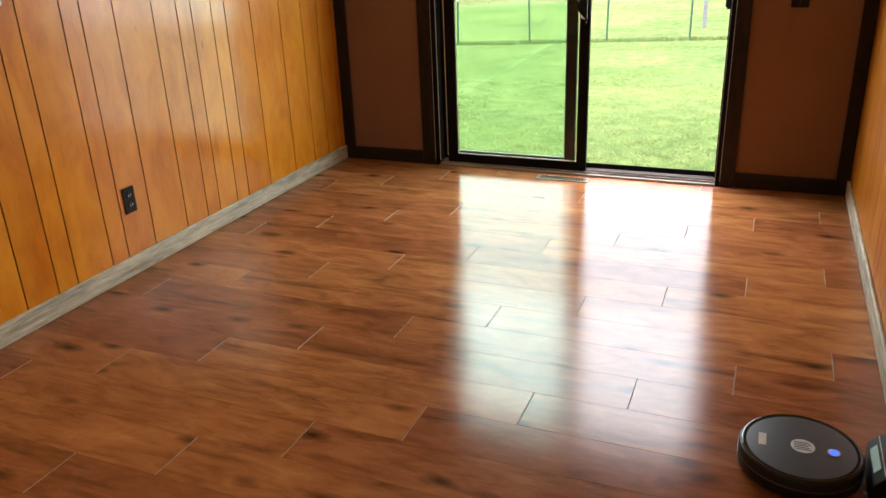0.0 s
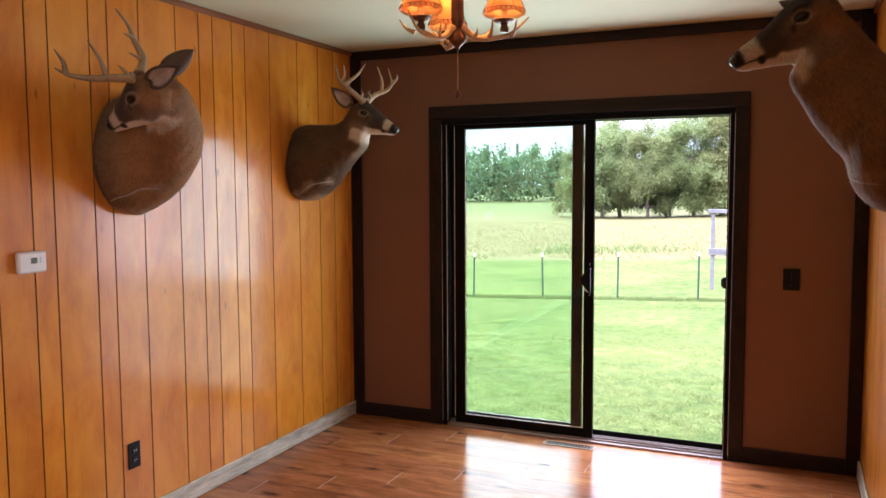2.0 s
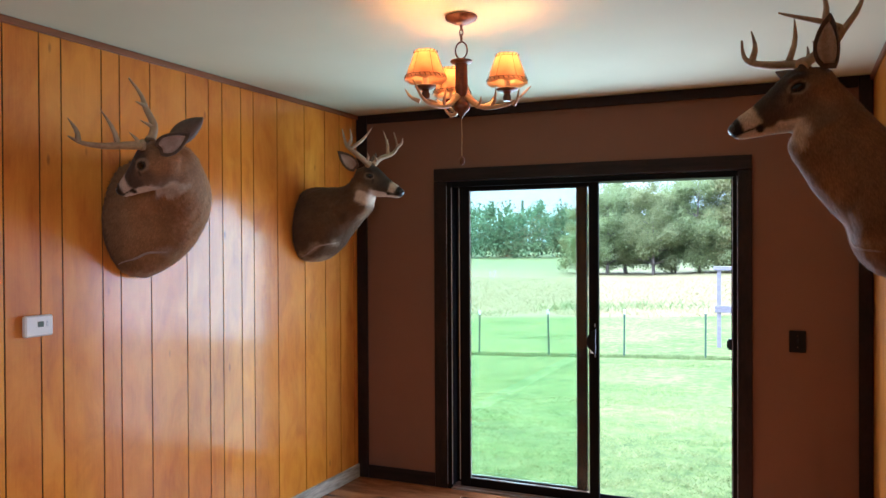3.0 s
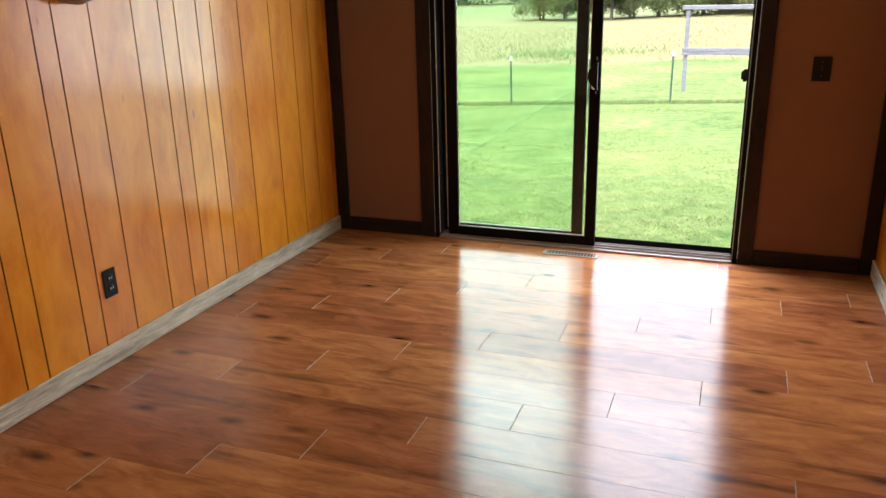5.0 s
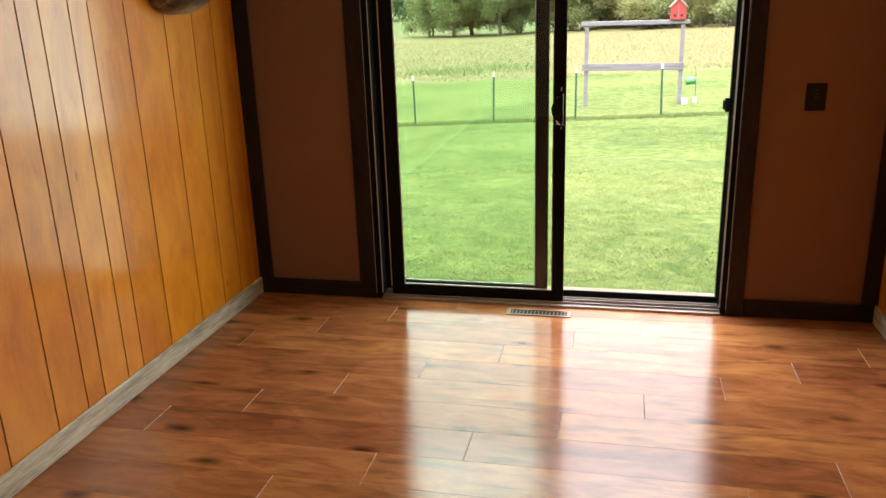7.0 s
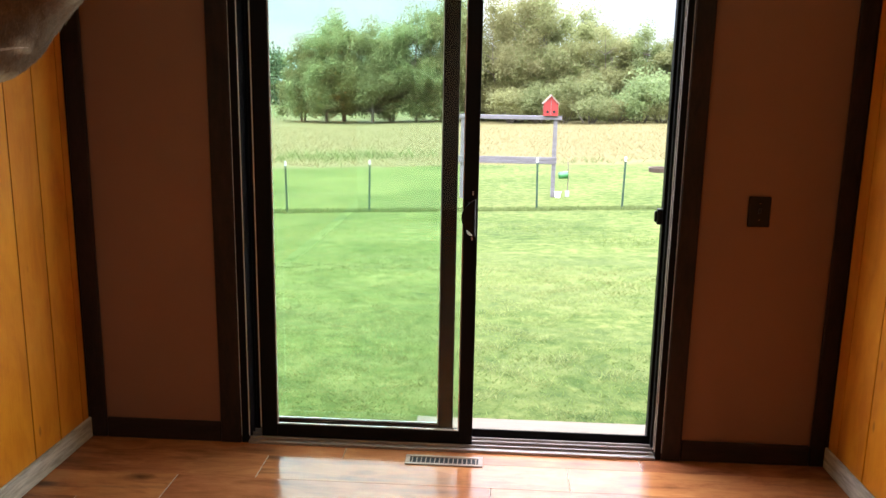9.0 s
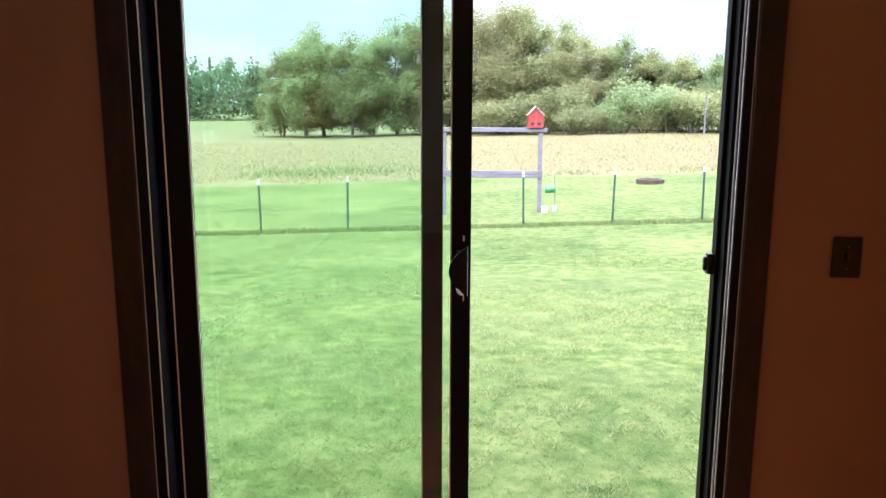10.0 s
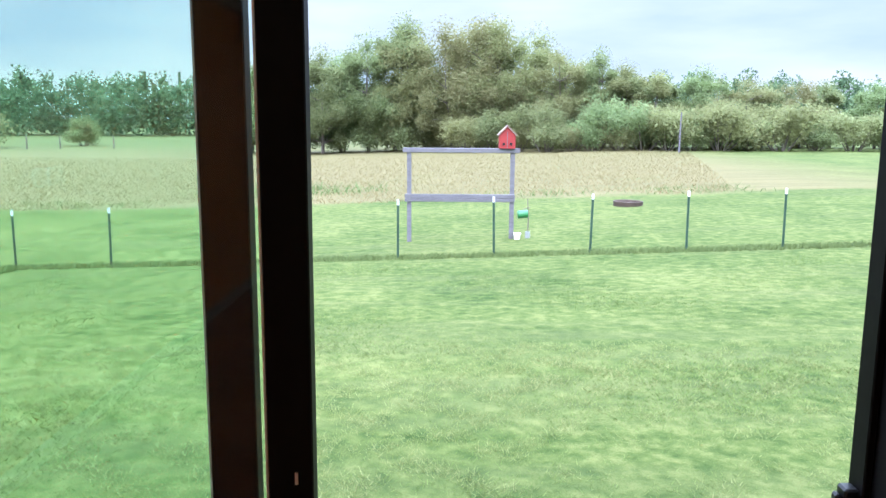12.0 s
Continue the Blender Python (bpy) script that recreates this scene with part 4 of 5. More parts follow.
def deer_mount(label, base, normal, neck, poll, muzzle, ears, racks, facing, seam, twist=0.0, tone=1.0, sections=False):
    """A mounted deer: cape on the wall, neck, head with ears, eyes and antlers.
    neck: rows of (place, half width, half height), or with sections of (nape, throat, half width)."""
    base, normal, poll, muzzle = Vector(base), Vector(normal), Vector(poll), Vector(muzzle)
    ob = thing("deer_mount", label, "deer mount", "mounted deer heads", at=tuple(base))
    fwd = (muzzle - poll).normalized()
    size = (muzzle - poll).length / 0.30
    right = fwd.cross(Vector((0, 0, 1))).normalized()
    up = right.cross(fwd).normalized()
    rot = Matrix.Rotation(twist, 3, fwd)
    right, up = rot @ right, rot @ up

    def hd(s, v, u):
        return poll + (fwd * s + right * v + up * u) * size

    bm = bmesh.new()
    # cape, shoulder and neck
    if sections:
        rows = [(Vector(a), Vector(b), hw) for a, b, hw in neck]
        n = 30
        backs, throats = curve_pts([r[0] for r in rows] + [hd(-0.01, 0, 0.06)], n), curve_pts([r[1] for r in rows] + [hd(0.105, 0, -0.100)], n)
        wide = curve_pts([(r[2], 0, 0) for r in rows] + [(0.062 * size, 0, 0)], n)
        across = normal.cross(Vector((0, 0, 1))).normalized()
        rings = []
        for a, b, w in zip(backs, throats, wide):
            c, h = (a + b) / 2, (a - b) / 2
            # flat flanks, a narrower nape and a keeled breast
            rings.append([c + across * (w.x * math.copysign(abs(math.cos(q)) ** 0.85, math.cos(q)) * (1 - 0.16 * math.sin(q))) + h * math.sin(q) for q in (2 * math.pi * k / 32 for k in range(32))])
        ring_loft(bm, rings)
    else:
        rows = [(Vector(p), a, b) for p, a, b in neck]
        n = 26
        line = curve_pts([r[0] for r in rows] + [hd(0.01, 0, -0.02)], n)
        ra = curve_pts([(a, b, 0) for p, a, b in rows] + [(0.064 * size, 0.085 * size, 0)], n)
        loft(bm, line, [(r.x, r.y) for r in ra], 28)
    rings = []
    for s_, top, low, hw in HEAD:
        mid, hh = (top + low) / 2, (top - low) / 2
        rings.append([hd(s_, hw * math.cos(q) * (1 - 0.30 * max(0.0, -math.sin(q))), mid + hh * math.sin(q)) for q in (2 * math.pi * k / 26 for k in range(26))])
    ring_loft(bm, rings)
    for sg in (-1, 1):
        # brow ridge, cheek and burr of the antler
        for at, r3 in (((0.052, sg * 0.052, 0.046), (0.030, 0.020, 0.016)), ((0.075, sg * 0.044, -0.055), (0.050, 0.022, 0.040)), ((0.012, sg * 0.032, 0.070), (0.022, 0.018, 0.020)), ((0.272, sg * 0.020, -0.012), (0.018, 0.014, 0.014))):
            r = bmesh.ops.create_icosphere(bm, subdivisions=2, radius=1.0)
            m3 = Matrix((fwd, right, up)).transposed().to_4x4() @ Matrix.Diagonal((r3[0] * size, r3[1] * size, r3[2] * size, 1))
            bmesh.ops.transform(bm, matrix=Matrix.Translation(hd(*at)) @ m3, verts=r["verts"])
    hide = mesh_object("hide", bm, HIDE, smooth=80)
    rm = hide.modifiers.new("merge", "REMESH")
    rm.mode, rm.voxel_size, rm.use_smooth_shade = "VOXEL", 0.0062, True
    dg = bpy.context.evaluated_depsgraph_get()
    me = bpy.data.meshes.new_from_object(hide.evaluated_get(dg))
    hide.modifiers.clear()
    hide.data = me
    co = np.zeros(len(me.vertices) * 3)
    me.vertices.foreach_get("co", co)
    co = co.reshape(-1, 3)
    # smooth the joins a little, then roughen as fur
    ed = np.zeros(len(me.edges) * 2, dtype=np.int64)
    me.edges.foreach_get("vertices", ed)
    ed = ed.reshape(-1, 2)
    deg = np.bincount(ed.ravel(), minlength=len(co)).astype(float)[:, None]
    for _ in range(6):
        acc = np.zeros_like(co)
        np.add.at(acc, ed[:, 0], co[ed[:, 1]])
        np.add.at(acc, ed[:, 1], co[ed[:, 0]])
        co = 0.5 * co + 0.5 * acc / deg
    n_, b_, f_, r_, u_ = (np.array(v) for v in (normal, base, fwd, right, up))
    off = (co - b_) @ n_
    rel = (co - np.array(poll)) / size
    s, v, u = rel @ f_, rel @ r_, rel @ u_
    av = np.abs(v)

    def soft(x, a, b):
        w = np.clip((x - a) / (b - a), 0, 1)
        return w * w * (3 - 2 * w)

    head = soft(s, -0.05, 0.02) * soft(-u, -0.16, -0.10) * soft(u, -0.15, -0.12) * soft(0.105 - av, 0, 0.02) * soft(0.34 - s, 0, 0.01)
    # eye sockets and the line of the mouth are pressed in
    eye_d = np.sqrt((s - 0.060) ** 2 + ((u - 0.015) * 1.5) ** 2)
    dent = 0.008 * soft(0.030 - eye_d, 0, 0.022) * soft(av, 0.03, 0.05) * head
    lip = -0.036 - 0.10 * (0.295 - s)
    dent += 0.004 * soft(0.006 - np.abs(u - lip), 0, 0.005) * soft(s, 0.19, 0.21) * head
    co -= np.outer(dent * np.sign(v) * size, r_)
    for i in range(len(co)):
        p = Vector(co[i])
        k = 1.0 - 0.75 * head[i]
        co[i] += np.array(noise.noise_vector(p * 22)) * 0.0034 * k + np.array(noise.noise_vector(p * 60)) * 0.0022 * k
    co += np.outer(np.maximum(0.003 - (co - b_) @ n_, 0), n_)
    me.vertices.foreach_set("co", co.ravel())
    # coat markings by the head's own axes, and hide darkened by distance from the wall
    wob = np.array([noise.noise(Vector(c) * 13) for c in co]) * 0.012 + np.array([noise.noise(Vector(c) * 45) for c in co]) * 0.006
    col = np.tile(np.array([0.172, 0.090, 0.039]), (len(co), 1)) * tone
    col *= (1 + 9.0 * wob)[:, None]

    def paint(c, w):
        nonlocal col
        col = col * (1 - w[:, None]) + np.array(c) * w[:, None]

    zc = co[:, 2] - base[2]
    paint((0.072, 0.046, 0.029), soft(0.17 - off + wob * 2, 0.0, 0.13) * 0.55)                                   # darker towards the wall
    # darker again within 3 cm of the wall
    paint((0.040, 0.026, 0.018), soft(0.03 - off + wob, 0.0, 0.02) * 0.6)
    paint((0.088, 0.052, 0.030), soft(off, 0.10, 0.2) * soft(u + 0.2 * s + wob, -0.03, 0.05) * (1 - head) * 0.7)      # nape
    paint((0.085, 0.060, 0.044), head * soft(s, 0.0, 0.06) * 0.75)
    paint((0.200, 0.135, 0.085), head * soft(-u + wob, 0.035, 0.085) * soft(0.17 - s, 0, 0.05) * 0.8)             # cheek
    paint((0.040, 0.028, 0.021), head * soft(u + wob + 0.05 * soft(s, 0.08, 0.2), 0.012, 0.045) * soft(s, -0.03, 0.03) * 0.95)   # dark crown and bridge
    paint((0.062, 0.044, 0.033), head * soft(s + wob, 0.10, 0.14) * soft(0.215 - s, 0, 0.02) * soft(u, -0.07, -0.04) * 0.85)
    paint((0.310, 0.235, 0.155), head * soft(0.043 - eye_d + wob, 0.0, 0.012) * soft(av, 0.03, 0.045) * 0.6)       # pale ring round the eye
    paint((0.014, 0.010, 0.008), head * soft(0.029 - eye_d + wob * 0.3, 0.0, 0.006) * soft(av, 0.03, 0.045))        # dark lids
    paint((0.030, 0.021, 0.016), head * soft(0.010 - np.abs(s - 0.092 - 0.3 * (0.0 - u)), 0, 0.006) * soft(u + 0.025, 0, 0.01) * soft(0.012 - u, 0, 0.01) * soft(av, 0.03, 0.045) * 0.8)   # tear line
    paint((0.560, 0.470, 0.370), head * soft(s + wob, 0.196, 0.214) * soft(0.262 - s + wob, 0, 0.014) * soft(u, -0.050, -0.035))      # muzzle band
    paint((0.640, 0.570, 0.480), head * soft(-u + wob - 0.040 - 0.16 * np.clip(0.26 - s, 0, 1), 0.0, 0.010) * soft(s, 0.07, 0.11))    # white chin and jaw
    paint((0.018, 0.014, 0.013), head * soft(0.017 - np.sqrt((s - 0.212) ** 2 + (u + 0.052) ** 2) + wob * 0.4, 0, 0.007))        # dark spot at the lip
    paint((0.016, 0.013, 0.013), head * soft(s + wob * 0.3, 0.258, 0.268) * soft(u, -0.046, -0.036))                            # black nose pad
    paint((0.012, 0.010, 0.010), head * soft(0.004 - np.abs(u - lip), 0, 0.003) * soft(s, 0.20, 0.215))
    paint((0.600, 0.510, 0.400), soft(0.150 - s + wob, 0, 0.02) * soft(s + wob, 0.0, 0.03) * soft(-u + wob, 0.096, 0.110) * soft(u, -0.190, -0.155) * soft(0.085 - av, 0, 0.02))    # throat patch
    paint((0.340, 0.250, 0.165), soft(s + 0.75 * u + 0.15 + 0.0 * s, -0.04, 0.03) * soft(-u, 0.13, 0.17) * soft(0.05 - av, 0, 0.03) * 0.55)      # pale line down the breast, its rim light put into the colour
    line = np.array([curve_pts(seam, 40)[k] for k in range(40)])
    gap = np.min(np.linalg.norm(co[:, None, :] - line[None, ::3, :], axis=2), axis=1)
    paint((0.400, 0.300, 0.205), soft(0.050 - gap + wob * 2, 0, 0.045) * soft(zc - np.interp(co @ n_, np.sort(line @ n_), line[np.argsort(line @ n_), 2] - base[2]), -0.004, 0.010) * 0.75)
    paint((0.380, 0.270, 0.160), soft(zc.min() + 0.045 - zc + wob * 1.6, 0, 0.030) * 0.85)                         # pale raw edge below
    layer = me.color_attributes.new("coat_colour", "FLOAT_COLOR", "POINT")
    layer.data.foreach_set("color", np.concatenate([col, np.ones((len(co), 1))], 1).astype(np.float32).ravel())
    if not me.materials:
        me.materials.append(HIDE)
    for pl in me.polygons:
        pl.use_smooth = True
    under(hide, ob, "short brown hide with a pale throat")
    # loose hairs lying along the coat, towards the wall and downwards
    nrm = np.zeros(len(co) * 3)
    me.vertex_normals.foreach_get("vector", nrm)
    nrm = nrm.reshape(-1, 3)
    hair = np.random.default_rng(31)
    pick = hair.permutation(np.nonzero((off > 0.006) & (eye_d > 0.034))[0])
    pick = np.concatenate([pick, pick])
    hm = head[pick]
    flow = np.where(hm[:, None] > 0.5, -f_, np.array((base - poll).normalized()) + np.array((0, 0, -0.35))) + hair.normal(0, 0.22, (len(pick), 3))
    nn = nrm[pick]
    flow -= nn * np.sum(flow * nn, 1)[:, None]
    flow /= np.linalg.norm(flow, axis=1)[:, None] + 1e-6
    sidev = np.cross(flow, nn)
    c0 = co[pick] + hair.normal(0, 0.003, (len(pick), 3)) * (1 - nn * nn)
    ln = (hair.uniform(0.008, 0.020, len(pick)) * (1 - 0.62 * hm))[:, None]
    tri = np.stack([c0 - sidev * 0.0009 - nn * 0.001, c0 + sidev * 0.0009 - nn * 0.001, c0 + flow * ln + nn * ln * hair.uniform(0.05, 0.26, (len(pick), 1))], 1)
    tri += (n_ * np.maximum(0.002 - (tri - b_) @ n_, 0)[..., None])
    fur_ob = shards("fur", tri, HIDE)
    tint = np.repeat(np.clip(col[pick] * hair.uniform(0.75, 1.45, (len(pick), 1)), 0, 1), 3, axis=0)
    lay = fur_ob.data.color_attributes.new("coat_colour", "FLOAT_COLOR", "POINT")
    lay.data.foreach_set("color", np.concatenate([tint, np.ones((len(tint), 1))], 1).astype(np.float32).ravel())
    under(fur_ob, ob, "short loose hairs of the coat")
    # pale seam of the folded cape, lying on the hide
    pts = []
    for p in curve_pts(seam, 14):
        k = int(np.argmin(np.linalg.norm(co - np.array(p), axis=1)))
        pts.append(Vector(co[k] + nrm[k] * 0.001))
    for _ in range(2):
        pts = [pts[0]] + [(a + b * 2 + c) / 4 for a, b, c in zip(pts, pts[1:], pts[2:])] + [pts[-1]]
    part("seam", loft(bmesh.new(), pts, [0.0015 + 0.0035 * math.sin(math.pi * i / 13) for i in range(14)], 7), EARIN, ob, "pale seam of the cape", smooth=60)
    # eyes, nose, ears, antlers
    for sg in (-1, 1):
        b2 = bmesh.new()
        bmesh.ops.create_uvsphere(b2, u_segments=16, v_segments=10, radius=1.0)
        bmesh.ops.transform(b2, matrix=Matrix.Translation(hd(0.060, sg * 0.0555, 0.015)) @ Matrix((fwd, right, up)).transposed().to_4x4() @ Matrix.Diagonal((0.021 * size, 0.0125 * size, 0.0145 * size, 1)), verts=b2.verts)
        part("eye", b2, EYE, ob, "dark glass eye", smooth=80)
        # ear: a cupped leaf, pale within
        root = hd(-0.055, sg * 0.050, 0.026)
        e_up, e_side, e_fwd, e_front = ears[0 if sg < 0 else 1]
        axis = (up * e_up + right * sg * e_side + fwd * e_fwd).normalized()
        open_ = fwd * e_front + right * sg * (1 - 0.6 * e_front)
        open_ = (open_ - axis * open_.dot(axis)).normalized()
        wide = axis.cross(open_).normalized()
        EL, EW = 0.172 * size, 0.043 * size
        for nm, mt, shift, sc in (("ear", EARFUR, 0.0, 1.0), ("ear_lining", EARIN, 0.004, 0.74)):
            b3 = bmesh.new()
            grid = []
            for i in range(9):
                w = i / 8
                hw = EW * sc * math.sin(math.pi * (0.13 + 0.87 * w ** 0.85)) ** 0.8 + 0.0012
                rowv = []
                for j in range(7):
                    k = (j - 3) / 3
                    cup = (k * k) * 0.75 * hw + 0.02 * size * w * w
                    rowv.append(b3.verts.new(root + axis * (EL * (w * sc + (1 - sc) * 0.4)) + wide * (hw * k) + open_ * (cup + shift)))
                grid.append(rowv)
            for a_, c_ in zip(grid, grid[1:]):
                for j in range(6):
                    b3.faces.new((a_[j], a_[j + 1], c_[j + 1], c_[j]))
            if nm == "ear":
                ear = part("ear", b3, mt, ob, "dark furred ear", smooth=80)
                so = ear.modifiers.new("thickness", "SOLIDIFY")
                so.thickness, so.offset = 0.004, 0
            else:
                li = part("ear_lining", b3, mt, ear, "pale ear lining", smooth=80)
                so = li.modifiers.new("thickness", "SOLIDIFY")
                so.thickness, so.offset = 0.0015, 0
        b4 = bmesh.new()
        start_at = hd(0.012, sg * 0.034, 0.080)
        # beam and tines as (across, up, outward) from the burr, turned by facing
        ax, ay = Vector((math.cos(facing), math.sin(facing), 0)), Vector((math.sin(facing), -math.cos(facing), 0))
        rack_beam, rack_tines = racks[0 if sg < 0 else 1]
        antler(b4, start_at, ax, Vector((0, 0, 1)), ay, 1.0, rack_tines, rack_beam)
        part("antler", b4, ANTLER, ob, "bony brown antler", smooth=60)
    b5 = bmesh.new()
    bmesh.ops.create_icosphere(b5, subdivisions=3, radius=1.0)
    bmesh.ops.transform(b5, matrix=Matrix.Translation(hd(0.281, 0, -0.016)) @ Matrix((right, fwd, up)).transposed().to_4x4() @ Matrix.Diagonal((0.029 * size, 0.023 * size, 0.021 * size, 1)), verts=b5.verts)
    part("nose", b5, NOSE, ob, "moist black nose", smooth=80)
    return ob


LEVEL = ([(0, 0, 0), (-0.058, -0.006, 0.03), (-0.134, -0.014, 0.06), (-0.205, -0.006, 0.065), (-0.250, 0.018, 0.05)],
         [(5, (-0.060, 0.130, 0.01)), (12, (-0.034, 0.085, 0.0)), (1, (-0.03, 0.045, 0.02))])
UPRIGHT = ([(0, 0, 0), (0.012, 0.060, -0.03), (-0.018, 0.130, -0.05), (-0.035, 0.180, -0.045), (-0.078, 0.240, -0.03)],
           [(3, (-0.05, 0.030, 0.01)), (8, (-0.034, 0.012, 0.03))])
deer_mount("brown mounted deer head turned sharply over its shoulder", (XL, 3.33, 1.70), (1, 0, 0),
           [((XL + 0.004, 3.33, 1.70), 0.186, 0.252), ((XL + 0.03, 3.33, 1.70), 0.200, 0.265), ((-2.83, 3.34, 1.72), 0.176, 0.222), ((-2.69, 3.29, 1.775), 0.145, 0.165), ((-2.568, 3.18, 1.835), 0.104, 0.116), ((-2.495, 3.075, 1.888), 0.082, 0.094)],
           (-2.479, 2.977, 1.920), (-2.719, 2.987, 1.806), ((-0.12, -0.15, -0.95, 0.0), (0.03, 0.43, -0.9, 0.5)), (LEVEL, UPRIGHT), radians(44),
           [(-2.947, 3.148, 1.466), (-2.845, 3.149, 1.478), (-2.769, 3.184, 1.509), (-2.743, 3.229, 1.527), (-2.725, 3.270, 1.545)], twist=-0.50, tone=1.8)
FORKED = ([(0, 0, 0), (-0.066, 0.055, 0.04), (-0.118, 0.100, 0.05), (-0.135, 0.140, 0.04), (-0.148, 0.200, 0.02)],
          [(6, (0.120, 0.115, 0.03)), (7, (0.010, 0.100, 0.0)), (1, (0.01, 0.05, 0.02))])
HOOKED = ([(0, 0, 0), (0.044, 0.044, -0.03), (0.110, 0.070, -0.03), (0.140, 0.110, 0.0), (0.120, 0.187, 0.02)],
          [(6, (-0.025, 0.145, 0.0)), (1, (-0.008, 0.05, 0.02)), (11, (0.03, 0.05, 0.02))])
deer_mount("brown mounted deer head looking out into the room", (XL, 4.69, 1.70), (1, 0, 0),
           [((XL + 0.004, 4.69, 1.905), (XL + 0.004, 4.69, 1.475), 0.165), ((XL + 0.06, 4.69, 1.922), (-2.86, 4.69, 1.480), 0.172), ((-2.80, 4.69, 1.918), (-2.745, 4.68, 1.545), 0.150), ((-2.71, 4.68, 1.918), (-2.690, 4.675, 1.605), 0.122),
            ((-2.645, 4.66, 1.935), (-2.590, 4.66, 1.698), 0.095), ((-2.590, 4.64, 1.975), (-2.500, 4.64, 1.770), 0.075)],
           (-2.520, 4.625, 1.972), (-2.278, 4.640, 1.878), ((0.75, 0.55, -0.1, 0.5), (0.45, 0.6, -0.75, 0.5)), (HOOKED, FORKED), radians(29),
           [(-2.921, 4.560, 1.488), (-2.863, 4.545, 1.515), (-2.789, 4.540, 1.561), (-2.722, 4.580, 1.567), (-2.703, 4.630, 1.577)], tone=0.6, sections=True)
FRONT = ([(0, 0, 0), (-0.020, 0.016, 0.0), (-0.080, 0.016, 0.02), (-0.145, 0.030, 0.02), (-0.170, 0.060, 0.01), (-0.176, 0.110, 0.0)],
         [(9, (0.0, 0.105, 0.0)), (4, (0.020, 0.150, 0.0)), (0, (0.022, 0.065, 0.02))])
BACK = ([(0, 0, 0), (0.055, 0.050, -0.05), (0.112, 0.108, -0.07), (0.062, 0.136, -0.05), (-0.010, 0.156, -0.03), (-0.072, 0.176, -0.02)],
        [(6, (0.066, 0.140, 0.0)), (9, (-0.016, 0.118, 0.0)), (1, (0.01, 0.055, 0.02))])
deer_mount("large brown mounted deer head with tall antlers", (XR, 3.43, 1.70), (-1, 0, 0),
           [((XR - 0.004, 3.43, 1.855), (XR - 0.004, 3.43, 1.450), 0.175), ((0.060, 3.43, 1.888), (-0.020, 3.43, 1.475), 0.182), ((0.004, 3.43, 1.922), (-0.092, 3.43, 1.545), 0.165), ((-0.035, 3.43, 1.963), (-0.118, 3.43, 1.628), 0.142),
            ((-0.075, 3.43, 2.010), (-0.190, 3.43, 1.715), 0.116), ((-0.105, 3.43, 2.048), (-0.245, 3.425, 1.805), 0.095), ((-0.135, 3.425, 2.085), (-0.282, 3.42, 1.882), 0.078)],
           (-0.200, 3.420, 2.072), (-0.462, 3.390, 1.955), ((0.9, 0.22, -0.40, 0.6), (0.75, 0.45, 0.85, 0.5)), (BACK, FRONT), radians(-2),
           [(0.090, 3.300, 1.520), (0.040, 3.290, 1.560), (-0.030, 3.310, 1.570), (-0.085, 3.370, 1.570), (-0.112, 3.420, 1.590)], sections=True, tone=1.35)

# ---- outdoors ----


def ground_z(x, y):
    a = min(max((y - 5.5) / 13.2, 0.0), 1.0)
    return -0.40 - 0.55 * a + 0.036 * a * min(max(x + 0.5, -12.0), 12.0)


def ground_sheet():
    bm = bmesh.new()
    xs = [-1500, -400, -150, -80, -50, -35] + [-25 + 1.0 * i for i in range(51)] + [35, 50, 80, 150, 400, 1500]
    ys = [-1500, -300, -60, -20, -8, 0, 5.0, 5.5, 6] + [7 + 1.0 * i for i in range(26)] + [36, 42, 50, 60, 80, 120, 200, 500, 3000]
    grid = [[bm.verts.new((x, y, ground_z(x, y) + (0.02 * noise.noise(Vector((x * 0.6, y * 0.6, 0))) if 5 < y < 40 and abs(x) < 30 else 0))) for x in xs] for y in ys]
    for a, b in zip(grid, grid[1:]):
        for i in range(len(xs) - 1):
            bm.faces.new((a[i], a[i + 1], b[i + 1], b[i]))
    return mesh_object("ground", bm, LAWN, smooth=80)


tagged(ground_sheet(), "mown green lawn running out to a straw meadow", "ground", kind="structure")

rng = np.random.default_rng(7)
GZ = np.vectorize(ground_z)


def blades(name, n, x0, x1, y0, y1, hmin, hmax, w, lean, material, label, keep=None):
    """Upright grass blades scattered on the ground, one mesh."""
    x, y = rng.uniform(x0, x1, n), rng.uniform(y0, y1, n)
    if keep is not None:
        ok = keep(x, y)
        x, y = x[ok], y[ok]
        n = len(x)
    z = GZ(x, y)
    h, a = rng.uniform(hmin, hmax, n), rng.uniform(0, 2 * math.pi, n)
    b = rng.uniform(0, 2 * math.pi, n)
    t = np.zeros((n, 3, 3))
    dx, dy = np.cos(a) * w / 2, np.sin(a) * w / 2
    t[:, 0] = np.stack([x - dx, y - dy, z - 0.02], 1)
    t[:, 1] = np.stack([x + dx, y + dy, z - 0.02], 1)
    t[:, 2] = np.stack([x + np.cos(b) * lean * h, y + np.sin(b) * lean * h, z + h], 1)
    return tagged(shards(name, t, material), label, "grass", kind="stuff")


def patchy(x, y):
    return np.sin(x * 1.7 + 2.1 * np.sin(y * 0.9)) + np.sin(y * 1.3 + 1.7 * np.sin(x * 0.8)) + rng.uniform(-2.6, 2.6, len(x)) > 0.2 + np.clip((y - 9) / 4, 0, 2.2)


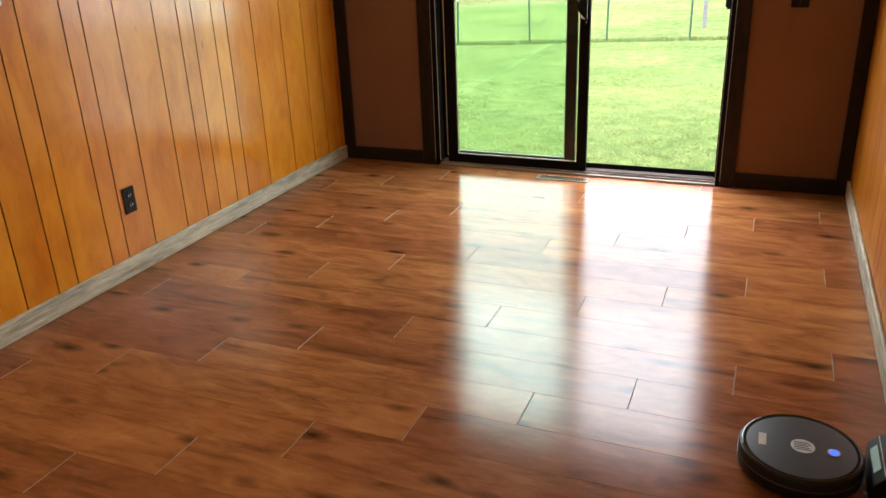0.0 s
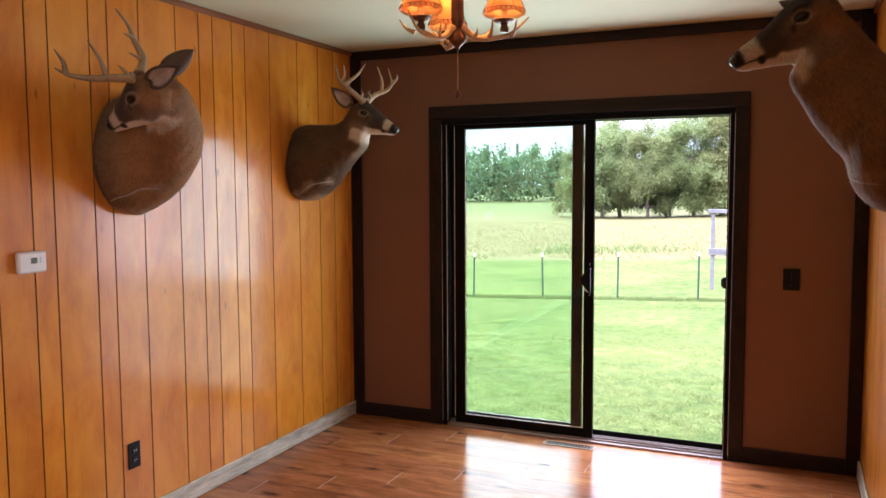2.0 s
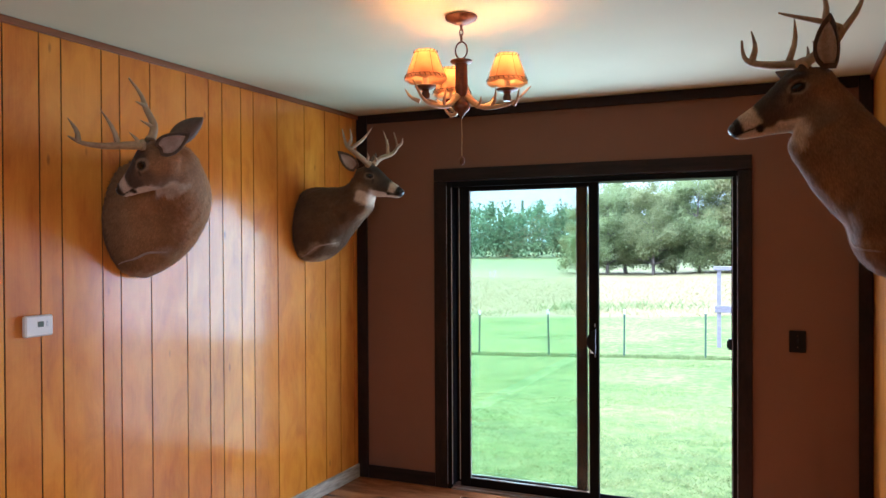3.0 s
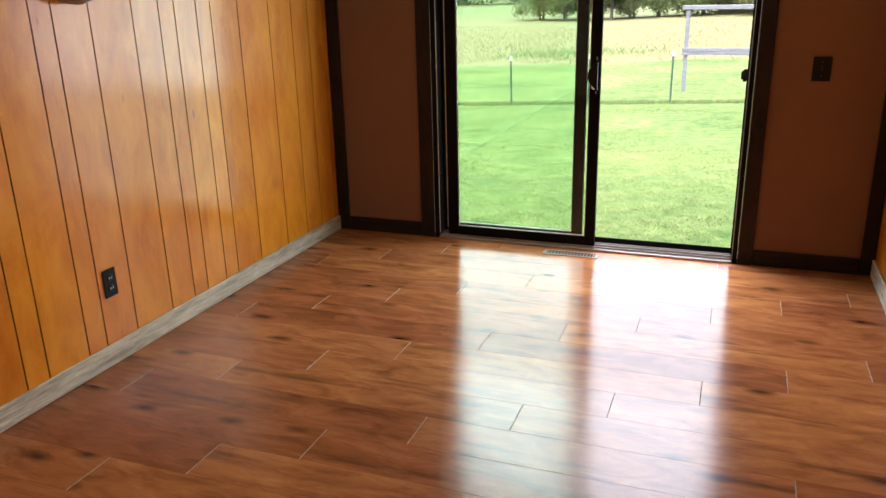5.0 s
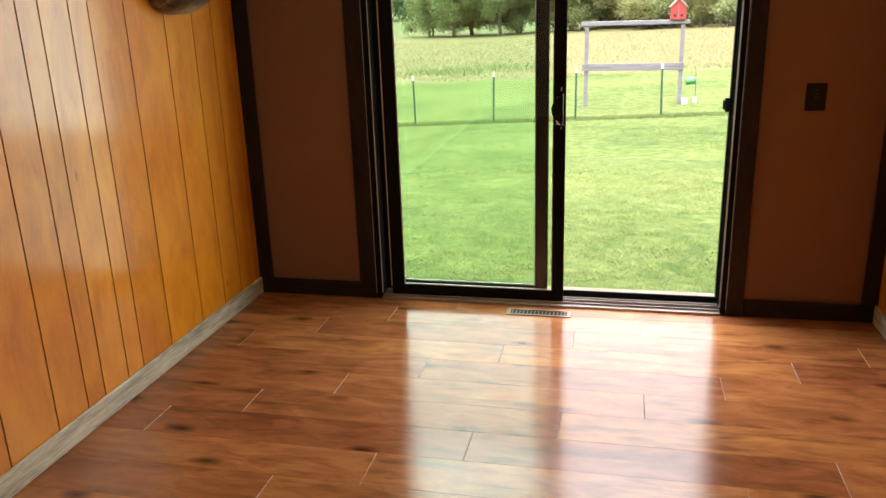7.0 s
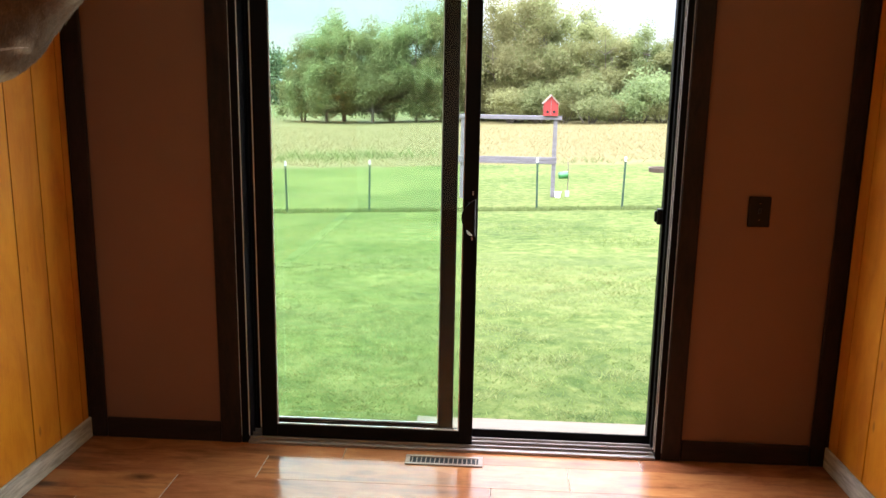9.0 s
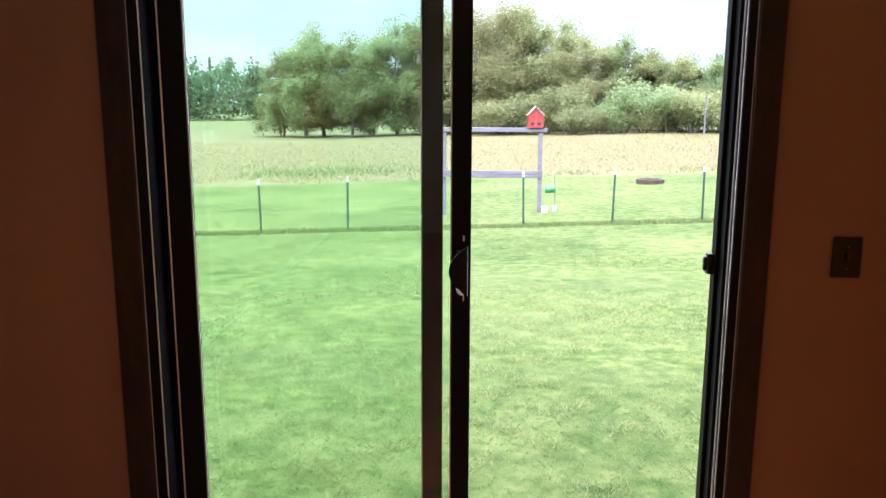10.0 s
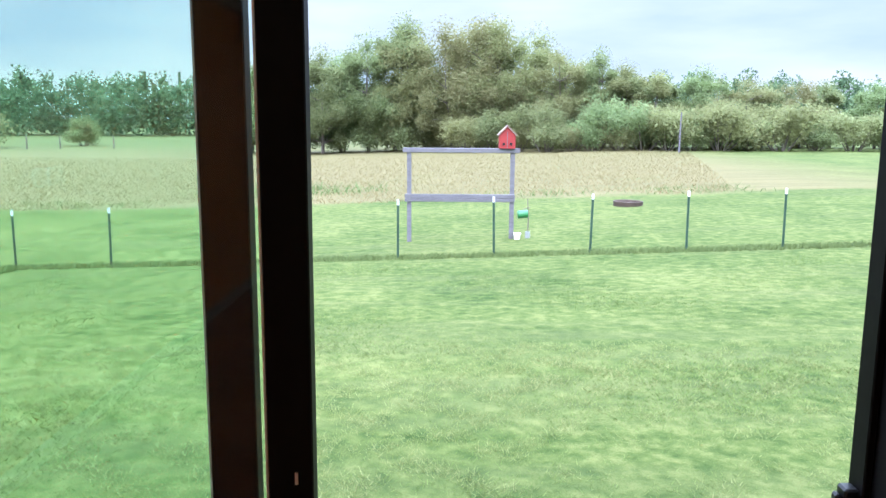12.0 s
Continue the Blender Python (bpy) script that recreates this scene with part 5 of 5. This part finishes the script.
blades("lawn_grass", 330000, -8.0, 7.0, 6.0, 18.0, 0.010, 0.026, 0.012, 2.6, BLADE, "short mown lawn grass blades", patchy)
blades("lawn_tufts", 240000, -5.0, 3.6, 6.4, 12.0, 0.012, 0.032, 0.010, 2.4, TUFT, "taller green tufts in the mown lawn",
       lambda x, y: np.sin(x * 9.1 + 2.3 * np.sin(y * 5.7)) + np.sin(y * 10.3 + 1.9 * np.sin(x * 6.1)) + 0.7 * np.sin(x * 1.3 - y * 0.9) + rng.uniform(-1.7, 1.7, len(x)) > 1.1)
blades("fence_line_grass", 15000, -9.4, 8.5, 18.45, 19.0, 0.03, 0.10, 0.02, 0.8, LUSH, "longer unmown grass along the fence posts")
blades("fence_line_grass", 12000, -9.6, -9.0, 8.0, 18.6, 0.04, 0.15, 0.02, 0.5, LUSH, "longer unmown grass along the fence posts")
blades("meadow_grass", 120000, -40.0, 17.0, 29.0, 62.0, 0.04, 0.17, 0.025, 1.3, STRAW, "tall dry straw meadow grass",
       lambda x, y: (y > 29.3 + 0.8 * np.sin(x * 0.5) + 0.5 * np.sin(x * 1.9)) & (x < 8 + 0.25 * (y - 29)) & (rng.uniform(0, 1, len(x)) < np.clip(1.3 - (y - 29) / 33, 0.25, 1)))
blades("meadow_edge_weeds", 3600, -30.0, 13.0, 29.0, 31.5, 0.05, 0.18, 0.03, 1.0, LUSH, "green weeds at the edge of the meadow",
       lambda x, y: np.sin(x * 0.35) + np.sin(x * 0.9 + 1) + rng.uniform(-0.8, 0.8, len(x)) > 0.5)
blades("meadow_edge_weeds", 1400, -12.0, -3.0, 31.0, 36.0, 0.10, 0.40, 0.04, 0.9, LUSH, "green weeds at the edge of the meadow",
       lambda x, y: ((x + 7) / 4.0) ** 2 + ((y - 33.5) / 2.2) ** 2 < rng.uniform(0.3, 1, len(x)))

# doorstep of pale boards outside the open half
ds = thing("doorstep", "low pale wooden step outside the sliding door", "step", at=(-0.95, 5.69, -0.4))
part("frame", boxes((-1.58, -1.54, 5.505, 5.885, -0.47, -0.146), (-0.33, -0.29, 5.505, 5.885, -0.47, -0.146), (-1.54, -0.33, 5.845, 5.885, -0.27, -0.146), (-1.54, -0.33, 5.505, 5.545, -0.27, -0.146)), DECK, ds)
for k in range(3):
    part("board", boxes((-1.612, -0.27, 5.500 + 0.134 * k, 5.628 + 0.134 * k, -0.145, -0.108), bevel=0.004), DECK, ds)

# fence line of steel posts
FY = 18.71
fence = thing("fence", "row of green steel fence posts across the lawn", "fence", at=(-0.3, FY, -0.95))


def fence_post(x, y, lean=0.0):
    z = ground_z(x, y)
    top = z + 1.10
    bm = boxes((x - 0.021, x + 0.021, y - 0.004, y + 0.004, z - 0.15, top), (x - 0.004, x + 0.004, y + 0.004, y + 0.034, z - 0.15, top))
    bmesh.ops.rotate(bm, cent=(x, y, z), matrix=Matrix.Rotation(lean, 3, "Y"), verts=bm.verts)
    p = part("post", bm, POSTM, fence)
    bm = boxes((x - 0.0225, x + 0.0225, y - 0.0055, y + 0.0055, top - 0.10, top + 0.004), (x - 0.0055, x + 0.0055, y + 0.0055, y + 0.0355, top - 0.10, top + 0.004))
    bmesh.ops.rotate(bm, cent=(x, y, z), matrix=Matrix.Rotation(lean, 3, "Y"), verts=bm.verts)
    part("tip", bm, POSTTIP, p, "white painted tip")


FENCE_X = [-9.13 + 1.772 * i for i in range(11)]
for i, fx in enumerate(FENCE_X):
    fence_post(fx, FY, 0.02 * math.sin(i * 2.3))
fence_post(-9.30, 18.45, -0.02)
for i in range(1, 6):
    fence_post(-9.32, 18.45 - 1.9 * i, 0.015 * math.sin(i * 3.1))
# timber frame with a bird house on it
SY = 20.79
tf = thing("timber_frame", "weathered grey two-rail timber frame on the lawn", "timber frame", at=(-0.87, SY, -0.98))
for sx in (-1.93, 0.215):
    z = ground_z(sx, SY)
    part("post", boxes((sx - 0.045, sx + 0.045, SY - 0.045, SY + 0.045, z - 0.2, 0.868), bevel=0.006), BARNWOOD, tf)
part("rail", boxes((-2.06, 0.36, SY - 0.075, SY + 0.075, 0.87, 0.965), bevel=0.008), BARNWOOD, tf)
part("rail", boxes((-2.02, 0.27, SY - 0.085, SY - 0.047, -0.07, 0.015), bevel=0.006), BARNWOOD, tf)
part("rail", boxes((-2.02, 0.27, SY - 0.085, SY - 0.047, -0.145, -0.078), bevel=0.006), BARNWOOD, tf)
part("rail", boxes((-2.02, 0.27, SY + 0.047, SY + 0.085, -0.13, 0.0), bevel=0.006), BARNWOOD, tf)

bh = thing("bird_house", "red painted wooden bird house with a pale roof", "bird house", at=(0.09, SY, 0.967))
HX, HZ, HW, HD = 0.09, 0.967, 0.165, 0.13
bm = bmesh.new()
prof = [(-HW, 0), (HW, 0), (HW, 0.27), (0, 0.44), (-HW, 0.27)]
fr = [bm.verts.new((HX + a, SY - HD, HZ + b)) for a, b in prof]
bk = [bm.verts.new((HX + a, SY + HD, HZ + b)) for a, b in prof]
bm.faces.new(fr)
bm.faces.new(bk)
for i in range(5):
    j = (i + 1) % 5
    bm.faces.new((fr[i], fr[j], bk[j], bk[i]))
part("body", bm, RED, bh)
for sgn in (-1, 1):
    bm = bmesh.new()
    box(bm, -0.02, 0.262, -HD - 0.035, HD + 0.035, 0.0, 0.022)
    bmesh.ops.transform(bm, matrix=Matrix.Translation((HX, SY, HZ + 0.447)) @ Matrix.Diagonal((sgn, 1, 1, 1)) @ Matrix.Rotation(math.atan2(0.17, 0.165), 4, "Y"), verts=bm.verts)
    part("roof_board", bm, ROOFW, bh, "pale wooden roof board")
for sx in (-0.075, 0.075):
    bm = lathe(bmesh.new(), [(0, 0), (0.03, 0), (0.03, 0.006), (0, 0.006)], (0, 0, 0), 14)
    bmesh.ops.transform(bm, matrix=Matrix.Translation((HX + sx, SY - HD - 0.001, HZ + 0.09)) @ Matrix.Rotation(radians(90), 4, "X"), verts=bm.verts)
    part("entrance_hole", bm, BLACKPL, bh, "dark round entrance")
part("centre_batten", boxes((HX - 0.006, HX + 0.006, SY - HD - 0.006, SY - HD - 0.001, HZ + 0.01, HZ + 0.34)), BARNWOOD, bh)

gx = 0.56
gz = ground_z(gx, SY)
gf = thing("plant_stake", "green plastic drum hung on a thin dark stake", "garden stake", at=(gx, SY, gz))
part("stake", loft(bmesh.new(), [(gx, SY, gz - 0.1), (gx + 0.01, SY, gz + 0.4), (gx - 0.01, SY, gz + 0.83)], [0.012, 0.011, 0.009], 6), BARK, gf)
part("arm", loft(bmesh.new(), [(gx - 0.10, SY - 0.002, gz + 0.62), (gx + 0.06, SY, gz + 0.66)], [0.008, 0.006], 6), BARK, gf)
bm = lathe(bmesh.new(), [(0, -0.11), (0.075, -0.11), (0.085, -0.09), (0.085, 0.09), (0.075, 0.11), (0, 0.11)], (0, 0, 0), 18)
bmesh.ops.transform(bm, matrix=Matrix.Translation((gx - 0.12, SY - 0.09, gz + 0.52)) @ Matrix.Rotation(radians(84), 4, "Y"), verts=bm.verts)
part("drum", bm, GREENPL, gf, "bright green drum", smooth=40)
part("spade_blade", boxes((gx - 0.05, gx + 0.05, SY - 0.012, SY - 0.004, gz - 0.02, gz + 0.15), bevel=0.003), WIRE, gf)
bk_ = thing("bucket", "small white plastic bucket in the grass", "bucket", at=(0.33, SY - 0.12, ground_z(0.33, SY)))
part("body", lathe(bmesh.new(), [(0, 0.0), (0.06, 0), (0.075, 0.14), (0.078, 0.145), (0.072, 0.145), (0.058, 0.01), (0, 0.01)], (0.33, SY - 0.12, ground_z(0.33, SY) - 0.01), 18), PALEPL, bk_, smooth=40)
part("rim", lathe(bmesh.new(), [(0.0765, 0.130), (0.082, 0.132), (0.082, 0.140), (0.0775, 0.142)], (0.33, SY - 0.12, ground_z(0.33, SY) - 0.01), 18, True), PALEPL, bk_)

# fire ring on the lawn
px_, py_ = 3.95, 26.4
pz_ = ground_z(px_, py_)
fp = thing("fire_ring", "low rusted metal fire ring on the lawn", "fire pit", at=(px_, py_, pz_))
part("ring", lathe(bmesh.new(), [(0.37, -0.05), (0.40, -0.05), (0.41, 0.10), (0.42, 0.12), (0.40, 0.125), (0.38, 0.11)], (px_, py_, pz_), 36, True), PITRUST, fp, smooth=40)
part("ash_bed", lathe(bmesh.new(), [(0, -0.04), (0.365, -0.04), (0.36, 0.03), (0.2, 0.07), (0, 0.08)], (px_, py_, pz_), 24), ASH, fp, "grey ash")


# ---- trees ----
def leaf_shards(centres, radii, n, size):
    """n small random leaf sprays near the surfaces of the lobes."""
    idx = rng.integers(0, len(centres), n)
    d = rng.normal(size=(n, 3))
    d /= np.linalg.norm(d, axis=1)[:, None]
    r = np.minimum(np.abs(rng.normal(0.70, 0.42, n)), 1.3)
    c = np.asarray(centres)[idx] + d * np.asarray(radii)[idx] * r[:, None]
    u = rng.normal(size=(n, 3))
    u /= np.linalg.norm(u, axis=1)[:, None]
    w = np.cross(u, rng.normal(size=(n, 3)))
    w /= np.linalg.norm(w, axis=1)[:, None]
    s = (size * rng.uniform(0.5, 1.3, n))[:, None]
    t = np.zeros((n, 3, 3))
    t[:, 0] = c - u * s * 0.5
    t[:, 1] = c + u * s * 0.5
    t[:, 2] = c + w * s * 0.9
    return t


def tree(label, height, spread, lobes, leaves, size, material, trunk_h=0.25, stems=1):
    """A leafy tree at the origin: tapered stems with limbs, and a crown of many small sprays."""
    ob = thing("tree", label, "tree")
    bm = bmesh.new()
    centres, radii = [], []
    for s in range(stems):
        a = rng.uniform(0, 6.28)
        off = Vector((math.cos(a), math.sin(a), 0)) * (0.3 * spread * (stems > 1))
        top = Vector((off.x * 1.6, off.y * 1.6, height * 0.86))
        mid = (off + top) / 2 + Vector((rng.normal() * 0.25, rng.normal() * 0.25, 0))
        r0 = 0.018 * height / (1 + 0.4 * (stems - 1))
        line = curve_pts([off * 0.6 - Vector((0, 0, 0.3)), off + Vector((0, 0, height * 0.25)), mid, top], 8)
        loft(bm, line, [r0 * (1 - 0.85 * i / 7) for i in range(8)], 7)
        for k in range(lobes // stems):
            h = rng.uniform(trunk_h + 0.08, 0.9)
            p = line[min(int(h * 7.5), 7)]
            a = rng.uniform(0, 6.28)
            reach = spread * (0.25 + 0.75 * math.sin(math.pi * min(1, max(0.12, (1.02 - h) * 0.85)))) * rng.uniform(0.5, 1.0)
            q = p + Vector((math.cos(a) * reach, math.sin(a) * reach, height * rng.uniform(0.0, 0.12)))
            loft(bm, [p, (p + q) / 2 + Vector((0, 0, 0.1 * reach)), q], [r0 * 0.35, r0 * 0.22, r0 * 0.08], 5)
            centres.append(tuple(q))
            w = rng.uniform(0.5, 1.0) * spread * 0.30
            radii.append((w, w, w * rng.uniform(0.85, 1.25)))
        centres.append(tuple(top))
        radii.append((0.3 * spread, 0.3 * spread, 0.13 * height))
    part("trunk", bm, BARK, ob, "grey-brown trunk and limbs", smooth=60)
    crown = shards("crown", leaf_shards(centres, radii, leaves, size), material)
    under(crown, ob)
    return ob


def bush(label, height, spread, leaves, size, material):
    ob = thing("bush", label, "bush")
    bm = bmesh.new()
    centres, radii = [], []
    for k in range(9):
        a, rr = rng.uniform(0, 6.28), rng.uniform(0.1, 0.8) * spread
        q = Vector((math.cos(a) * rr, math.sin(a) * rr, height * rng.uniform(0.35, 0.8)))
        loft(bm, [(q.x * 0.2, q.y * 0.2, -0.2), (q.x * 0.7, q.y * 0.7, q.z * 0.5), q], [0.05, 0.035, 0.012], 5)
        centres.append(tuple(q))
        w = rng.uniform(0.3, 0.5) * spread
        radii.append((w, w, height * rng.uniform(0.2, 0.32)))
    part("stem", bm, BARK, ob)
    under(shards("foliage", leaf_shards(centres, radii, leaves, size), material), ob)
    return ob


BASE = Vector((-1.3, 3.3))


def spot(az, dist):
    x, y = BASE.x + dist * math.sin(radians(az)), BASE.y + dist * math.cos(radians(az))
    return x, y, ground_z(x, y)


kinds = [tree("broad green deciduous tree in the meadow's edge", 10, 3.6, 52, 52000, 0.15, LEAF, 0.05),
         tree("broad green deciduous tree in the meadow's edge", 10, 3.1, 50, 48000, 0.15, LEAF, 0.07, 2),
         tree("olive leaved deciduous tree turning yellow", 10, 4.0, 54, 52000, 0.15, OLIVE, 0.03, 2),
         tree("olive leaved deciduous tree turning yellow", 10, 3.3, 51, 48000, 0.15, OLIVE, 0.02, 3)]
shrubs = [bush("dense green bush at the foot of the trees", 3.0, 2.2, 9000, 0.15, LEAF),
          bush("dense olive bush at the foot of the trees", 3.0, 2.4, 9000, 0.15, OLIVE)]
PLANT = [  # bearing, distance, height, kind
    (-13.6, 72, 7.6, 1), (-11.9, 70, 9.0, 0), (-10.2, 72, 9.6, 1), (-8.6, 69, 9.0, 0), (-7.0, 71, 8.6, 1), (-5.4, 70, 10.2, 0), (-3.9, 69, 11.4, 1), (-2.4, 71, 10.8, 0),
    (-0.7, 70, 10.8, 2), (0.9, 68, 10.6, 3), (2.3, 69, 10.8, 2), (3.6, 68, 10.6, 3), (4.9, 69, 10.2, 2), (6.3, 68, 9.2, 3), (7.5, 67, 8.0, 2), (8.8, 67, 7.3, 3), (9.8, 66, 7.8, 1),
    (11.2, 66, 6.8, 2), (12.6, 66, 6.6, 0), (14.0, 65, 5.8, 3), (15.6, 66, 5.9, 1), (17.6, 66, 6.4, 0), (19.4, 68, 5.6, 2), (21.4, 70, 5.4, 0), (23.6, 72, 5.3, 3), (25.8, 73, 5.4, 1), (28.0, 74, 5.4, 0), (30.5, 75, 5.6, 2)]
placed = set()
for i, (az, dist, hgt, kd) in enumerate(PLANT):
    x, y, z = spot(az, dist)
    k = hgt / 10
    m = Matrix.LocRotScale((x, y, z), Euler((0, 0, i * 2.4)), (max(k, 0.75), max(k, 0.75), k))
    if kd not in placed:
        placed.add(kd)
        kinds[kd].matrix_basis = m
    else:
        copy = copy_thing(kinds[kd], Matrix.Identity(4))
        copy.matrix_basis = m
SHRUB = [(1.5, 63, 2.6, 1), (3.4, 62, 2.4, 0), (5.3, 61, 2.5, 1), (7.2, 60, 2.4, 0), (9.0, 60, 2.6, 1), (10.6, 60, 2.7, 0), (12.2, 60, 2.6, 1), (13.8, 60, 2.9, 0), (15.4, 60, 2.6, 1), (17.0, 61, 2.8, 0), (18.8, 62, 2.6, 1), (20.6, 63, 2.9, 0),
         (22.6, 64, 2.6, 1), (24.6, 66, 2.7, 0), (26.8, 67, 2.6, 1), (29.0, 68, 2.6, 0), (-24.2, 92, 3.4, 0), (-31.2, 88, 3.6, 1)]
done = set()
for i, (az, dist, hgt, kd) in enumerate(SHRUB):
    x, y, z = spot(az, dist)
    k = hgt / 3 * (1.0 + 0.32 * math.sin(i * 2.7))
    m = Matrix.LocRotScale((x, y, z), Euler((0, 0, i * 1.9)), (k * 1.1, k * 1.1, k))
    if kd not in done:
        done.add(kd)
        shrubs[kd].matrix_basis = m
    else:
        copy = copy_thing(shrubs[kd], Matrix.Identity(4))
        copy.matrix_basis = m

# far wood behind the fields: one sheet of many crowns, with spruces standing out of it
cs, rs, sp = [], [], []
for i in range(210):
    az = -46 + 92 * (i + rng.uniform(0, 1)) / 210
    dist = rng.uniform(140, 160)
    x, y, z = spot(az, dist)
    h = rng.uniform(6.5, 9.5)
    for k in range(4):
        cs.append((x + rng.normal() * 1.6, y + rng.normal(), z + h * (0.2 + 0.25 * k)))
        w = (2.6, 2.5, 2.1, 1.4)[k]
        rs.append((w, w, h * 0.2))
    if rng.uniform() < 0.22:
        sp.append((x, y, z, h * rng.uniform(1.02, 1.2)))
wood = leaf_shards(cs, rs, 150000, 0.52)
tiers = []
for x, y, z, h in sp:
    for k in range(12):
        hh = h * (0.3 + 0.7 * k / 11)
        rad = max(0.35, 1.9 * (1 - k / 11.5))
        for q in range(7):
            a = q * 0.9 + k * 0.5
            c, s = math.cos(a), math.sin(a)
            tiers.append([(x - s * 0.25, y + c * 0.25, z + hh + 0.5), (x + s * 0.25, y - c * 0.25, z + hh + 0.5), (x + c * rad, y + s * rad, z + hh - 0.4)])
tagged(shards("far_wood", np.concatenate([wood, np.array(tiers)]), FARLEAF), "distant mixed green wood beyond the fields", "woods", kind="stuff")

# a pale stump post before the bushes, and field posts far off
x, y, z = spot(16.2, 57)
pp = thing("marker_post", "tall pale bare post before the bushes", "post", at=(x, y, z))
part("shaft", loft(bmesh.new(), [(x, y, z - 0.3), (x, y, z + 1.4), (x + 0.03, y, z + 2.7)], [0.07, 0.06, 0.045], 8), BARNWOOD, pp, smooth=50)
for az in (-27.5, -25.6, -22.4, -14.6):
    x, y, z = spot(az, 84)
    fp_ = tagged(mesh_object("field_post", loft(bmesh.new(), [(x, y, z - 0.2), (x, y, z + 1.25)], [0.09, 0.07], 7), BARK), "dark wooden field post in the meadow", "post", "posts in the far field")

# ---- floor planks ----
PW, PL = 0.1915, 1.212


def plank_mesh(w):
    bm = boxes((0.0005, w - 0.0005, 0.0002, PW - 0.0002, -0.0115, 0.0), bevel=0.0)
    ends = [e for e in bm.edges if all(abs(v.co.z) < 1e-6 for v in e.verts) and abs(e.verts[0].co.x - e.verts[1].co.x) < 1e-6]
    bmesh.ops.bevel(bm, geom=ends, offset=0.0014, segments=1, affect="EDGES", profile=0.5)
    sides = [e for e in bm.edges if all(abs(v.co.z) < 1e-6 for v in e.verts) and abs(e.verts[0].co.y - e.verts[1].co.y) < 1e-6]
    bmesh.ops.bevel(bm, geom=sides, offset=0.0005, segments=1, affect="EDGES", profile=0.5)
    # the short ends are chipped pale
    bm.normal_update()
    for fc in bm.faces:
        if abs(fc.normal.x) > 0.3 and fc.normal.z > 0.3:
            fc.material_index = 1
    me = bpy.data.meshes.new("plank")
    bm.to_mesh(me)
    bm.free()
    me.materials.append(FLOOR)
    me.materials.append(CHIPPED)
    return me


plank_full = plank_mesh(PL)
row = -30
while 3.458 + PW * row < YD - 0.01:
    y = 3.458 + PW * row
    if y > YB - PW:
        x = -2.163 + 0.3035 * row
        while x > XL:
            x -= PL
        while x < XR:
            a, b = max(x, XL + 0.001), min(x + PL, XR - 0.001)
            if b - a > 0.02:
                last = y + PW > YD - 0.014
                if last or y < YB or b - a < PL - 0.001:
                    w = b - a
                    ya, yb = max(y, YB + 0.001), min(y + PW, YD - 0.014)
                    me = plank_mesh(w)
                    for vv in me.vertices:
                        vv.co.y = min(max(vv.co.y, ya - y), yb - y)
                else:
                    me = plank_full
                ob = new("plank", me)
                ob.location = (a, y, 0)
                ob.parent = floor
            x += PL
    row += 1

# ---- wall panelling ----
GW = [2.681, 2.838, 2.940, 3.142, 3.241, 3.420, 3.653, 3.815, 3.918, 4.069, 4.175, 4.392, 4.665, 4.891, 5.067, 5.240]
STEP = (0.157, 0.102, 0.202, 0.099, 0.179, 0.233, 0.162, 0.103, 0.151, 0.106, 0.217, 0.273, 0.226)


def board_edges(known):
    ys, k = list(known), 0
    while ys[0] > YB:
        ys.insert(0, ys[0] - STEP[k % len(STEP)])
        k += 1
    ys[0] = YB + 0.001
    return [v for v in ys if v < YD - 0.03] + [YD - 0.019]


def panel_boards(ys, x_face, inward, wall):
    for a, b in zip(ys, ys[1:]):
        x0, x1 = sorted((x_face, x_face - inward * 0.0028))
        bm = boxes((x0, x1, a + 0.0034, b - 0.0034, 0.002, H - 0.002))
        part("board", bm, PANEL, wall)


panel_boards(board_edges(GW), XL, 1, wall_west)
panel_boards(board_edges([2.62, 2.80, 2.905, 3.11, 3.21, 3.43, 3.60, 3.71, 3.88, 4.00, 4.21, 4.43, 4.56, 4.775, 4.993, 5.205]), XR, -1, wall_east)
